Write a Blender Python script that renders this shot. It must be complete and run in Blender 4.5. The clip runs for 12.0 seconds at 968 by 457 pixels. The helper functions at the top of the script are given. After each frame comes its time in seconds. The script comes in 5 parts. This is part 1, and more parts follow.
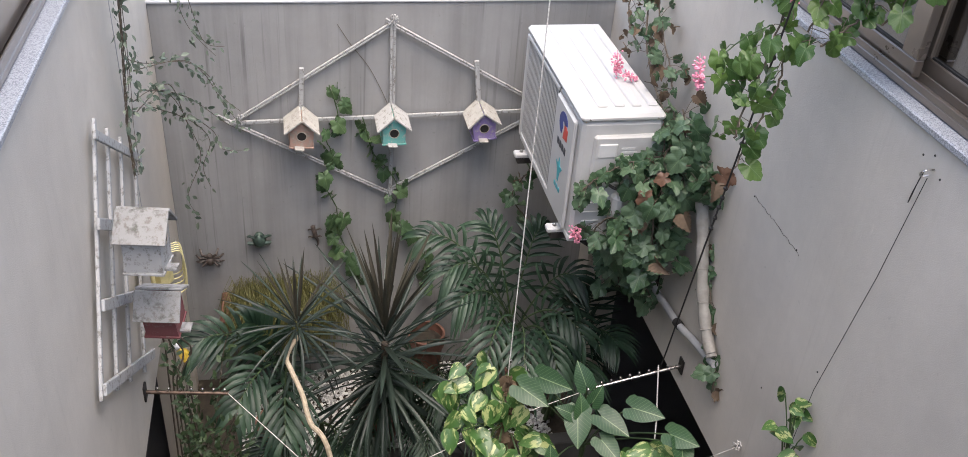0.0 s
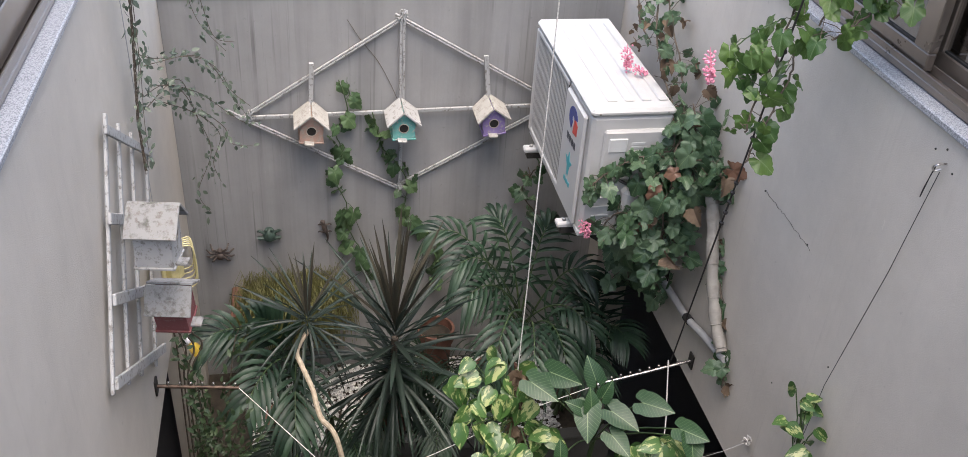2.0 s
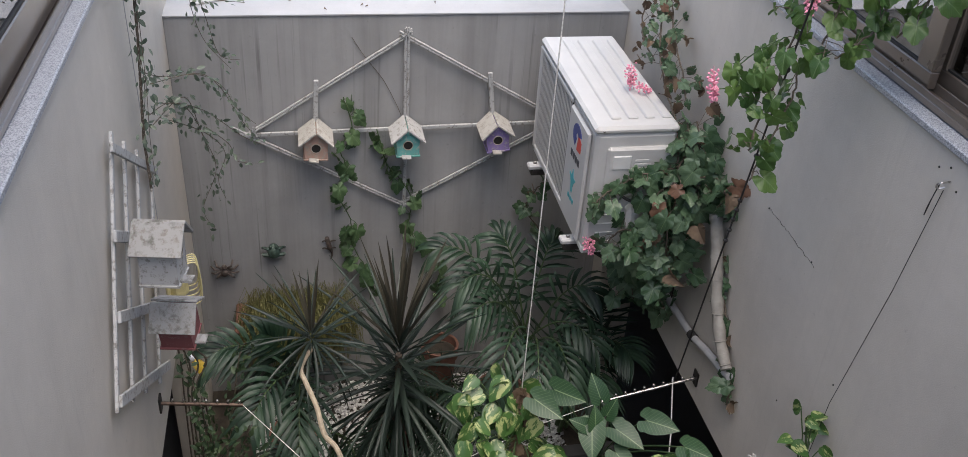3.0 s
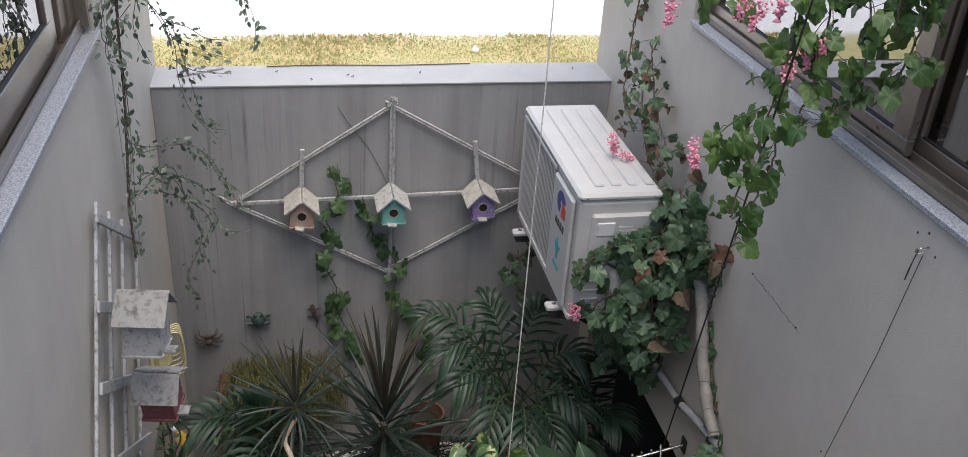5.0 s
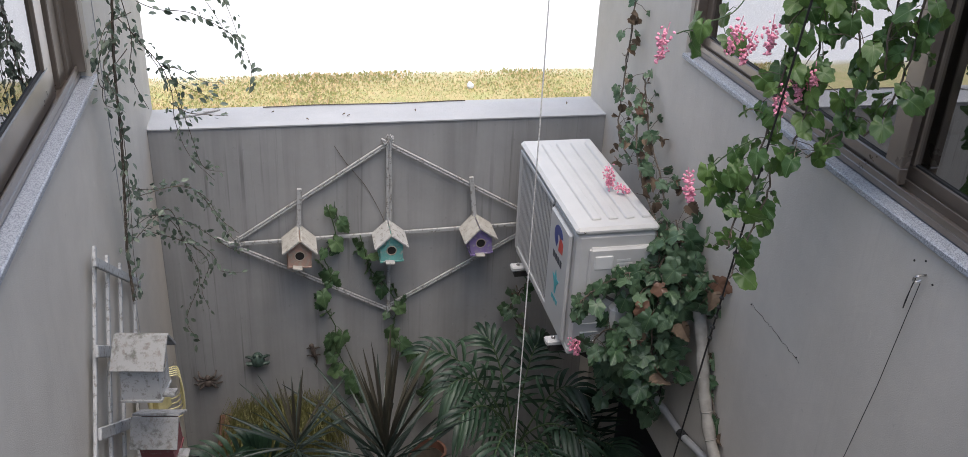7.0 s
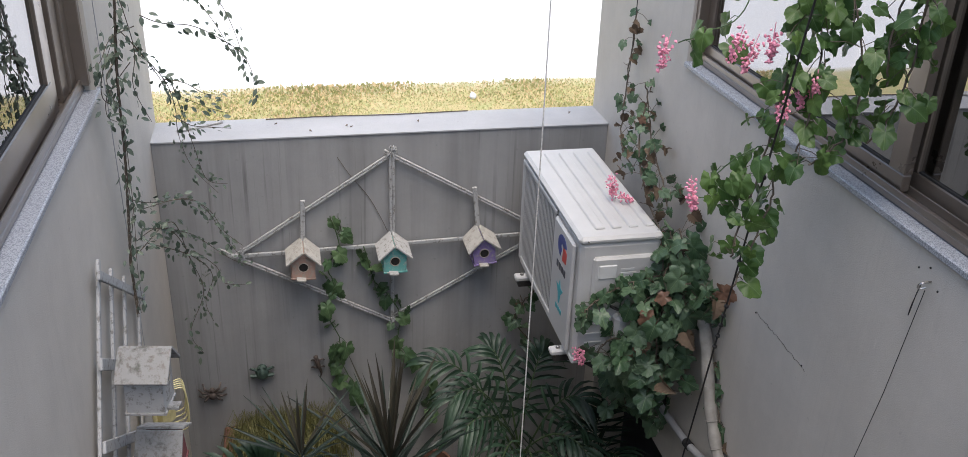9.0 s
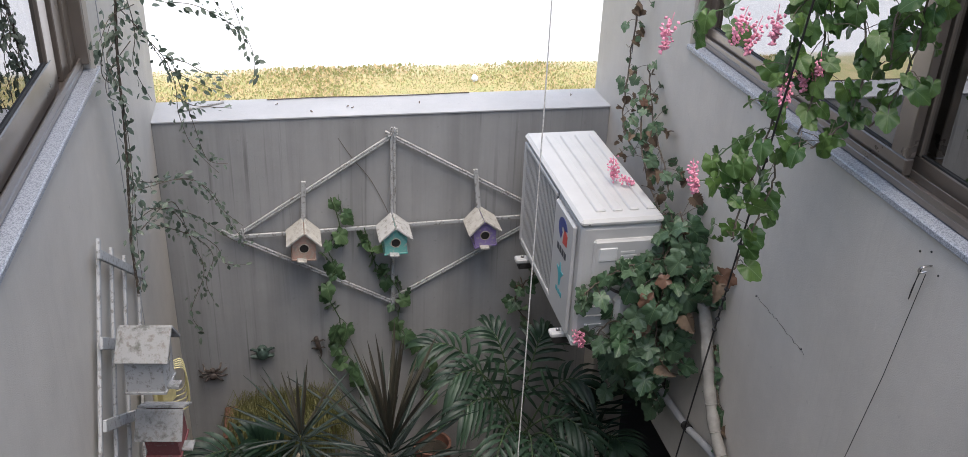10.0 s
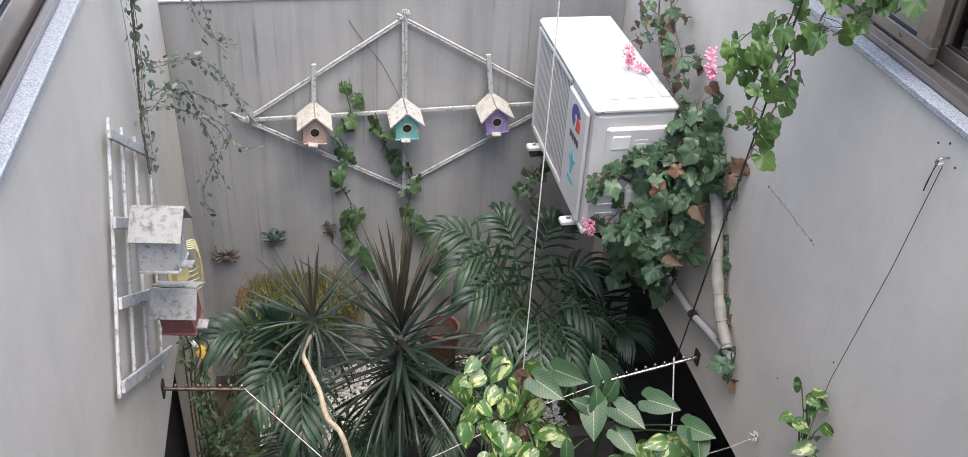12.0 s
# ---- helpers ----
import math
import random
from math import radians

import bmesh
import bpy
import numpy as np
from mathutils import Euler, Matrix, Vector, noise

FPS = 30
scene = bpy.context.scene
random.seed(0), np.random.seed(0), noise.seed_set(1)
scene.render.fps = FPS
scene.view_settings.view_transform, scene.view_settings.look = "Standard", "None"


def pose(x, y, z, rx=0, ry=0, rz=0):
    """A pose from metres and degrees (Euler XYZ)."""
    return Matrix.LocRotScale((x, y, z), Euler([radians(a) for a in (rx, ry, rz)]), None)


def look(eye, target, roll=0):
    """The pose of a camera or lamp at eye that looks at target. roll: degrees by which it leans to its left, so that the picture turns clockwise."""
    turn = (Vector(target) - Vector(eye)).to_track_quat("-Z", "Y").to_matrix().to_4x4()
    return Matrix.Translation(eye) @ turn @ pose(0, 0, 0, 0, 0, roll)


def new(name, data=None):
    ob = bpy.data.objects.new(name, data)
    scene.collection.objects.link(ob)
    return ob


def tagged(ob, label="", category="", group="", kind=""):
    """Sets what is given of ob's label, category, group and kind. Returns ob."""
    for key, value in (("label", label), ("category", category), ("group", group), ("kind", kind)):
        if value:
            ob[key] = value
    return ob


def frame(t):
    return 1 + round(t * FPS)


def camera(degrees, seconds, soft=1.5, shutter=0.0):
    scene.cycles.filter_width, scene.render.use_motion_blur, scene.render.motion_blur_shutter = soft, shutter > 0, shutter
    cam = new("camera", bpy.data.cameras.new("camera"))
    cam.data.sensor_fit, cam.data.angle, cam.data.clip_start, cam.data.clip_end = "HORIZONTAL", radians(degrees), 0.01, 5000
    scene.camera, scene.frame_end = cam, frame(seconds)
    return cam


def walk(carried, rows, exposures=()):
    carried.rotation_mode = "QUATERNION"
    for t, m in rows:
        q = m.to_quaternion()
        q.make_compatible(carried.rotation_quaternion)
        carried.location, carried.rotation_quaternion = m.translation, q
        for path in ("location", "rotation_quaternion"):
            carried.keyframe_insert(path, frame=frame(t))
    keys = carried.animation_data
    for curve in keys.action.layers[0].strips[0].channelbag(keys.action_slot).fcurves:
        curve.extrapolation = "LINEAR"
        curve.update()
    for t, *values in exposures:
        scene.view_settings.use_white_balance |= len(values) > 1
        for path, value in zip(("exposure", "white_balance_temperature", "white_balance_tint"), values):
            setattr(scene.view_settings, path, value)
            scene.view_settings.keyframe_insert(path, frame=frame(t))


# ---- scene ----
cam = camera(54.0, 12.0, soft=0.65)
PATH = [
    (0, pose(-0.0012, 0.0039, 4.9881, 56.246, -3.643, -10.811)),
    (0.5, pose(-0.0009, 0.0036, 4.9874, 56.175, -3.598, -10.671)),
    (1, pose(-0.0018, 0.0035, 4.9855, 56.095, -3.461, -10.627)),
    (1.5, pose(-0.0044, 0.0026, 4.9849, 56.055, -3.506, -10.504)),
    (2, pose(-0.0034, 0.0032, 4.9861, 55.937, -3.334, -10.353)),
    (2.5, pose(-0.0048, 0.0024, 4.9910, 56.017, -3.301, -10.186)),
    (3, pose(-0.0042, 0.0038, 4.9948, 56.837, -3.193, -10.158)),
    (5, pose(-0.0013, -0.0025, 5.0065, 60.837, -3.289, -11.056)),
    (5.5, pose(-0.0012, -0.0030, 5.0103, 61.554, -3.191, -11.192)),
    (6, pose(-0.0013, -0.0035, 5.0138, 62.166, -2.889, -11.351)),
    (6.5, pose(-0.0004, -0.0039, 5.0125, 62.354, -2.761, -11.473)),
    (7, pose(0.0003, -0.0047, 5.0151, 62.922, -2.320, -11.696)),
    (9, pose(0.0023, -0.0037, 5.0153, 63.524, -1.806, -11.696)),
    (9.5, pose(0.0018, -0.0039, 5.0116, 63.480, -1.852, -11.692)),
    (10, pose(0.0041, -0.0027, 5.0085, 62.509, -2.104, -11.476)),
    (10.5, pose(0.0040, -0.0012, 5.0057, 60.856, -2.280, -11.197)),
    (11, pose(0.0070, 0.0002, 5.0005, 58.978, -1.810, -11.229)),
    (11.5, pose(0.0072, 0.0006, 4.9964, 57.251, -2.315, -10.703)),
    (12, pose(0.0030, 0.0019, 4.9921, 55.816, -2.549, -10.467)),
]
walk(cam, PATH, exposures=[(0, 1.82, 6680, 12), (2.0, 1.79, 6680, 12), (2.5, 1.73, 6680, 12), (3.0, 1.25, 6600, 11), (5, 1.07, 6550, 10), (7, 1.07, 6500, 10), (9.5, 1.12, 6500, 10), (10.5, 1.42, 6500, 10), (11.2, 1.77, 6500, 10), (12, 2.05, 6500, 10)])

# ---- world and sun ----
SUN_ELEVATION, SUN_SWING = radians(76), radians(-8)
world = bpy.data.worlds.new("sky")
scene.world = world
world.use_nodes = True
wn = world.node_tree.nodes
sky = wn.new("ShaderNodeTexSky")
sky.sky_type = "NISHITA"
sky.sun_disc = False
sky.sun_elevation = SUN_ELEVATION
sky.sun_rotation = math.pi + SUN_SWING
sky.dust_density = 3.0
wn["Background"].inputs["Strength"].default_value = 0.15
world.node_tree.links.new(sky.outputs[0], wn["Background"].inputs["Color"])
sun_data = bpy.data.lights.new("sun", "SUN")
sun_data.energy, sun_data.angle, sun_data.color = 1.15, radians(56), (1.0, 0.93, 0.84)
sun = new("sun", sun_data)
sun.matrix_world = look((-math.sin(SUN_SWING) * 20, -math.cos(SUN_SWING) * 20, math.tan(SUN_ELEVATION) * 20), (0, 0, 0))


# ---- mesh helpers ----
class Geo:
    """Vertices and faces gathered for one mesh."""

    def __init__(self):
        self.v, self.f = [], []

    def add(self, verts, faces, m=None):
        k = len(self.v)
        self.v += [tuple(m @ Vector(p)) for p in verts] if m else [tuple(p) for p in verts]
        self.f += [tuple(i + k for i in face) for face in faces]
        return self

    def box(self, lo, hi, m=None, c=0.0):
        """A box with chamfered edges."""
        x0, y0, z0 = lo
        x1, y1, z1 = hi
        if c <= 0:
            vs = [(x, y, z) for z in (z0, z1) for y in (y0, y1) for x in (x0, x1)]
            return self.add(vs, [(0, 2, 3, 1), (4, 5, 7, 6), (0, 1, 5, 4), (2, 6, 7, 3), (0, 4, 6, 2), (1, 3, 7, 5)], m)
        vs, idx = [], {}
        for sx in (0, 1):
            for sy in (0, 1):
                for sz in (0, 1):
                    p = [(x0, x1)[sx], (y0, y1)[sy], (z0, z1)[sz]]
                    s = [1 - 2 * sx, 1 - 2 * sy, 1 - 2 * sz]
                    for a in range(3):
                        q = [p[i] + (s[i] * c if i != a else 0) for i in range(3)]
                        idx[sx, sy, sz, a] = len(vs)
                        vs.append(q)
        fs = []
        for a in range(3):
            u, w = (a + 1) % 3, (a + 2) % 3
            for e in (0, 1):
                loop = []
                for du, dw in ((0, 0), (1, 0), (1, 1), (0, 1)):
                    k = [0, 0, 0]
                    k[a], k[u], k[w] = e, du, dw
                    loop.append(idx[k[0], k[1], k[2], a])
                fs.append(tuple(loop if e else loop[::-1]))
        for a in range(3):
            u, w = (a + 1) % 3, (a + 2) % 3
            for du in (0, 1):
                for dw in (0, 1):
                    k0, k1 = [0, 0, 0], [0, 0, 0]
                    k0[u] = k1[u] = du
                    k0[w] = k1[w] = dw
                    k0[a], k1[a] = 0, 1
                    loop = [idx[(*k0, u)], idx[(*k1, u)], idx[(*k1, w)], idx[(*k0, w)]]
                    fs.append(tuple(loop if (du + dw) % 2 == 0 else loop[::-1]))
        for sx in (0, 1):
            for sy in (0, 1):
                for sz in (0, 1):
                    loop = [idx[sx, sy, sz, a] for a in range(3)]
                    fs.append(tuple(loop if (sx + sy + sz) % 2 == 1 else loop[::-1]))
        return self.add(vs, fs, m)

    def tube(self, pts, r, seg=6, m=None, closed=True):
        """A tube along points; r is one radius or one for each point."""
        pts = [Vector(p) for p in pts]
        n = len(pts)
        rs = list(r) if isinstance(r, (list, tuple)) else [r] * n
        vs, fs = [], []
        side = None
        for i, p in enumerate(pts):
            d = (pts[min(i + 1, n - 1)] - pts[max(i - 1, 0)]).normalized()
            if side is None:
                side = d.orthogonal().normalized()
            side = (side - d * side.dot(d)).normalized()
            up = d.cross(side)
            for k in range(seg):
                a = 2 * math.pi * k / seg
                vs.append(p + (side * math.cos(a) + up * math.sin(a)) * rs[i])
        for i in range(n - 1):
            for k in range(seg):
                j = (k + 1) % seg
                fs.append((i * seg + k, i * seg + j, (i + 1) * seg + j, (i + 1) * seg + k))
        if closed:
            fs.append(tuple(range(seg))[::-1])
            fs.append(tuple((n - 1) * seg + k for k in range(seg)))
        return self.add(vs, fs, m)

    def lathe(self, profile, seg=16, m=None):
        """A turned form about z from (radius, height) pairs."""
        vs, fs, n = [], [], len(profile)
        for r, z in profile:
            for k in range(seg):
                a = 2 * math.pi * k / seg
                vs.append((r * math.cos(a), r * math.sin(a), z))
        for i in range(n - 1):
            for k in range(seg):
                j = (k + 1) % seg
                fs.append((i * seg + k, i * seg + j, (i + 1) * seg + j, (i + 1) * seg + k))
        fs.append(tuple(range(seg))[::-1])
        fs.append(tuple((n - 1) * seg + k for k in range(seg)))
        return self.add(vs, fs, m)

    def prism(self, outline, depth, m=None):
        """A plate: an outline in x and z pushed along y from 0 to depth."""
        n = len(outline)
        vs = [(x, 0, z) for x, z in outline] + [(x, depth, z) for x, z in outline]
        fs = [tuple(range(n)), tuple(range(2 * n - 1, n - 1, -1))]
        fs += [(i, i + n, (i + 1) % n + n, (i + 1) % n) for i in range(n)]
        return self.add(vs, fs, m)

    def ball(self, centre, r, seg=8, rings=5):
        prof = [(max(r * math.sin(math.pi * i / rings), r * 0.02), -r * math.cos(math.pi * i / rings)) for i in range(rings + 1)]
        return self.lathe(prof, seg, Matrix.Translation(centre))

    def mesh(self, name, material, smooth=False, sharp=38):
        me = bpy.data.meshes.new(name)
        me.from_pydata(self.v, [], self.f)
        me.materials.append(material)
        if smooth:
            me.polygons.foreach_set("use_smooth", [True] * len(me.polygons))
            me.set_sharp_from_angle(angle=radians(sharp))
        me.update()
        return me


def thing(name, label, category, group="", kind="", at=None):
    ob = new(name)
    ob.empty_display_size = 0.05
    if at is not None:
        ob.matrix_world = at
    return tagged(ob, label, category, group, kind)


def part(name, geo, material, parent=None, label="", smooth=False, at=None):
    """One mesh object under a thing or a part; geo may be a Geo or a mesh."""
    me = geo.mesh(name, material, smooth) if isinstance(geo, Geo) else geo
    ob = new(name, me)
    ob.parent = parent
    if at is not None:
        ob.matrix_basis = at
    return tagged(ob, label)


def solid(name, geo, material, label, category, kind="", smooth=False, group=""):
    return tagged(part(name, geo, material, None, "", smooth), label, category, group, kind)


def aim(p, direction, up=(0, 0, 1), s=1.0, spin=0.0):
    """A matrix whose y runs along direction and whose z leans to up."""
    y = Vector(direction).normalized()
    z = Vector(up) - y * Vector(up).dot(y)
    z = z.normalized() if z.length > 1e-4 else y.orthogonal().normalized()
    x = y.cross(z)
    m = Matrix((x, y, z)).transposed().to_4x4()
    return Matrix.Translation(p) @ m @ Matrix.Rotation(spin, 4, "Y") @ Matrix.Diagonal((s, s, s, 1))


def curve(pts, n=8):
    """Smooth points through a few given ones."""
    pts = [Vector(p) for p in pts]
    out = []
    for i in range(len(pts) - 1):
        a, b, c, d = pts[max(i - 1, 0)], pts[i], pts[i + 1], pts[min(i + 2, len(pts) - 1)]
        for k in range(n):
            t = k / n
            out.append(0.5 * (2 * b + (c - a) * t + (2 * a - 5 * b + 4 * c - d) * t * t + (3 * b - a - 3 * c + d) * t ** 3))
    return out + [pts[-1]]


# ---- materials ----
class Nodes:
    """A short way to write node materials."""

    def __init__(self, name):
        self.mat = bpy.data.materials.new(name)
        self.mat.use_nodes = True
        self.n, self.l = self.mat.node_tree.nodes, self.mat.node_tree.links
        self.p = self.n["Principled BSDF"]
        self.co = self.n.new("ShaderNodeTexCoord")

    def node(self, kind, **inputs):
        nd = self.n.new(kind)
        for k, v in inputs.items():
            self.feed(nd.inputs[k.replace("_", " ")], v)
        return nd

    def feed(self, socket, v):
        if isinstance(v, bpy.types.NodeSocket):
            self.l.new(v, socket)
        else:
            socket.default_value = v

    def vec(self, scale=(1, 1, 1), space="Object", rot=(0, 0, 0)):
        m = self.node("ShaderNodeMapping", Vector=self.co.outputs[space], Scale=scale, Rotation=rot)
        return m.outputs[0]

    def noise(self, scale, detail=4, vec=None, rough=0.55):
        nd = self.node("ShaderNodeTexNoise", Scale=scale, Detail=detail, Roughness=rough)
        self.l.new(vec or self.co.outputs["Object"], nd.inputs["Vector"])
        return nd.outputs["Fac"]

    def ramp(self, fac, *stops):
        nd = self.node("ShaderNodeValToRGB", Fac=fac)
        el = nd.color_ramp.elements
        while len(el) < len(stops):
            el.new(0.5)
        for e, (pos, col) in zip(el, stops):
            e.position = pos
            e.color = (*col, 1) if isinstance(col, tuple) else (col, col, col, 1)
        return nd.outputs[0]

    def mix(self, fac, a, b, mode="MIX"):
        nd = self.n.new("ShaderNodeMix")
        nd.data_type, nd.blend_type = "RGBA", mode
        self.feed(nd.inputs[0], fac)
        for s, v in ((nd.inputs[6], a), (nd.inputs[7], b)):
            self.feed(s, (*v, 1) if isinstance(v, tuple) else v)
        return nd.outputs[2]

    def math(self, op, a, b=0.0):
        nd = self.n.new("ShaderNodeMath")
        nd.operation = op
        self.feed(nd.inputs[0], a)
        self.feed(nd.inputs[1], b)
        return nd.outputs[0]

    def bump(self, height, strength=0.3, distance=0.01):
        nd = self.node("ShaderNodeBump", Height=height, Strength=strength, Distance=distance)
        self.l.new(nd.outputs[0], self.p.inputs["Normal"])

    def done(self, color, rough=0.6, metal=0.0, **more):
        self.feed(self.p.inputs["Base Color"], (*color, 1) if isinstance(color, tuple) else color)
        self.feed(self.p.inputs["Roughness"], rough)
        self.feed(self.p.inputs["Metallic"], metal)
        for k, v in more.items():
            self.feed(self.p.inputs[k.replace("_", " ")], v)
        return self.mat


def wall_paint(name, base, streaks, dark=0.8):
    """Painted render with fine grain, blotches, rain streaks and scuffs."""
    k = Nodes(name)
    grain = k.noise(420, 3)
    blotch = k.ramp(k.noise(1.6, 5), (0.3, 0.86), (0.75, 1.0))
    cloud = k.ramp(k.noise(5.5, 6, None, 0.7), (0.35, 0.94), (0.65, 1.02))
    broad = k.ramp(k.noise(7, 4, k.vec((1, 1, 0.05)), 0.65), (0.42, 1.0), (0.68, (1 + dark) / 2))
    drip = k.ramp(k.noise(46, 3, k.vec((1, 1, 0.016)), 0.6), (0.57, 1.0), (0.70, dark))
    where = k.ramp(k.noise(2.3, 4, k.vec((1, 1, 0.6))), (0.42, 0.0), (0.62, 1.0))
    col = k.mix(1.0, k.mix(1.0, base, blotch, "MULTIPLY"), cloud, "MULTIPLY")
    col = k.mix(streaks, col, k.mix(1.0, col, broad, "MULTIPLY"))
    col = k.mix(k.math("MULTIPLY", where, streaks), col, k.mix(1.0, col, drip, "MULTIPLY"))
    spots = k.ramp(k.noise(38, 2), (0.70, 1.0), (0.78, 0.72))
    col = k.mix(0.45, col, k.mix(1.0, col, spots, "MULTIPLY"))
    scuff = k.ramp(k.noise(17, 7, k.vec((1, 1, 0.4)), 0.75), (0.66, 0.0), (0.72, 0.35))
    col = k.mix(scuff, col, tuple(min(0.8, c * 1.25) for c in base))
    k.bump(k.mix(0.4, grain, k.noise(60, 3)), 0.5, 0.005)
    return k.done(col, 0.85)


SIDE_PAINT = wall_paint("side_wall_paint", (0.60, 0.558, 0.495), 0.4, 0.84)
BACK_PAINT = wall_paint("back_wall_paint", (0.36, 0.357, 0.35), 1.0, 0.55)
LEDGE_PAINT = wall_paint("ledge_paint", (0.43, 0.435, 0.44), 0.2)
# near-black stands in for the shade inside the rooms
ROOM_SHADE_PAINT = wall_paint("room_shade_paint", (0.12, 0.12, 0.125), 0.1)


def plain(name, color, rough=0.5, metal=0.0, vary=0.15, scale=30.0, bump=0.1, **more):
    k = Nodes(name)
    n = k.noise(scale, 5)
    col = k.mix(k.ramp(n, (0.3, 0.0), (0.7, 1.0)), tuple(c * (1 - vary) for c in color), tuple(min(1, c * (1 + vary)) for c in color))
    k.bump(k.noise(scale * 6, 3), bump, 0.002)
    return k.done(col, k.ramp(n, (0.2, max(0.02, rough - 0.08)), (0.8, min(1.0, rough + 0.08))), metal, **more)


def worn_wood(name, paint, bare, wear=0.5, grain_axis=(1, 1, 1), spots=(0.1, 0.1, 0.1), spotted=0.0):
    """Flaking paint over weathered wood."""
    k = Nodes(name)
    rnd = k.node("ShaderNodeObjectInfo").outputs["Random"]
    shift = k.node("ShaderNodeVectorMath", **{})
    shift.operation = "ADD"
    k.l.new(k.co.outputs["Object"], shift.inputs[0])
    k.l.new(rnd, shift.inputs[1])
    v = shift.outputs[0]
    m = k.node("ShaderNodeMapping", Vector=v, Scale=grain_axis).outputs[0]
    g = k.noise(55, 6, m, 0.65)
    flake = k.ramp(k.noise(48, 6, v, 0.7), (wear - 0.05, 0.0), (wear + 0.05, 1.0))
    wood = k.mix(g, tuple(c * 0.6 for c in bare), tuple(c * 1.25 for c in bare))
    tone = k.mix(k.noise(14, 4, v), tuple(c * 0.82 for c in paint), paint)
    col = k.mix(flake, tone, wood)
    if spotted:
        lichen = k.ramp(k.noise(26, 5, v, 0.7), (0.5, 0.0), (0.66, spotted))
        col = k.mix(lichen, col, spots)
    k.bump(k.mix(0.5, g, flake), 0.4, 0.003)
    return k.done(col, 0.8)


WHITE_WOOD = worn_wood("flaking_white_wood", (0.45, 0.45, 0.445), (0.24, 0.23, 0.21), 0.57)
ROOF_GREY = worn_wood("lichen_grey_boards", (0.33, 0.328, 0.318), (0.24, 0.22, 0.20), 0.57, spots=(0.10, 0.10, 0.085), spotted=0.85)
ROOF_CREAM = worn_wood("cream_boards", (0.47, 0.455, 0.42), (0.33, 0.305, 0.27), 0.58, spots=(0.22, 0.20, 0.17), spotted=0.6)
PEACH = worn_wood("faded_peach_paint", (0.46, 0.30, 0.24), (0.40, 0.33, 0.27), 0.55)
TEAL = worn_wood("faded_teal_paint", (0.16, 0.44, 0.40), (0.42, 0.44, 0.40), 0.57)
VIOLET = worn_wood("faded_violet_paint", (0.27, 0.20, 0.42), (0.36, 0.33, 0.36), 0.56)
RED_WOOD = worn_wood("faded_red_paint", (0.25, 0.085, 0.085), (0.28, 0.18, 0.16), 0.6)
PALE_WOOD = worn_wood("bare_pale_wood", (0.50, 0.44, 0.36), (0.35, 0.30, 0.24), 0.5)
HOLE_SHADE = plain("hole_shade_black", (0.015, 0.013, 0.012), 0.95)
BRONZE = plain("bronze_aluminium", (0.20, 0.165, 0.135), 0.32, 0.5, 0.08, 8, 0.03, Coat_Weight=0.6, Coat_Roughness=0.2)
RUBBER = plain("black_gasket", (0.02, 0.02, 0.02), 0.7)
STEEL = plain("tarnished_chrome", (0.42, 0.40, 0.38), 0.28, 1.0, 0.35, 60)
RUSTY = plain("rusted_chrome", (0.11, 0.075, 0.055), 0.5, 0.6, 0.5, 45, 0.4)
IRON = plain("dark_iron", (0.06, 0.055, 0.05), 0.6, 0.6, 0.3, 40)
AC_WHITE = plain("cream_white_enamel", (0.50, 0.495, 0.48), 0.42, 0.0, 0.05, 9, 0.02)
AC_GREY = plain("grey_enamel", (0.60, 0.60, 0.585), 0.45, 0.0, 0.05, 9, 0.02)
AC_SLOT = plain("dark_coil", (0.05, 0.05, 0.05), 0.6, 0.3)
BLUE_INK = plain("blue_print", (0.03, 0.05, 0.22), 0.4)
RED_INK = plain("red_print", (0.55, 0.06, 0.04), 0.4)
DARK_INK = plain("black_print", (0.04, 0.04, 0.05), 0.4)
TEAL_INK = plain("teal_print", (0.06, 0.36, 0.40), 0.4)
ROPE = plain("white_cord", (0.55, 0.53, 0.50), 0.8, 0.0, 0.3, 160)
DARK_WIRE = plain("black_wire", (0.025, 0.022, 0.02), 0.6)
TAPE = plain("cream_pipe_wrap", (0.29, 0.27, 0.235), 0.6, 0.0, 0.2, 25, 0.3)
PVC = plain("grey_pvc", (0.40, 0.40, 0.40), 0.45, 0.0, 0.12, 14)
YELLOW = plain("yellow_plastic", (0.56, 0.50, 0.26), 0.45, 0.0, 0.2, 30)
TERRACOTTA = plain("terracotta", (0.15, 0.07, 0.05), 0.8, 0.0, 0.3, 22, 0.3)
BARK = plain("brown_stem", (0.095, 0.075, 0.055), 0.85, 0.0, 0.45, 60, 0.5)
PALE_BARK = plain("pale_stem", (0.36, 0.30, 0.22), 0.75, 0.0, 0.25, 60, 0.4)
GREEN_STEM = plain("green_stem", (0.05, 0.085, 0.03), 0.6, 0.0, 0.3, 60)
SOIL = plain("dark_soil", (0.035, 0.028, 0.02), 0.95, 0.0, 0.5, 30, 0.8)
# concrete coloured dark to carry the shade low in the well
CONCRETE = plain("shade_dark_concrete", (0.085, 0.083, 0.078), 0.8, 0.0, 0.25, 6, 0.3)
MOULD = plain("grey_green_cast_resin", (0.045, 0.075, 0.06), 0.55, 0.0, 0.5, 60, 0.4)
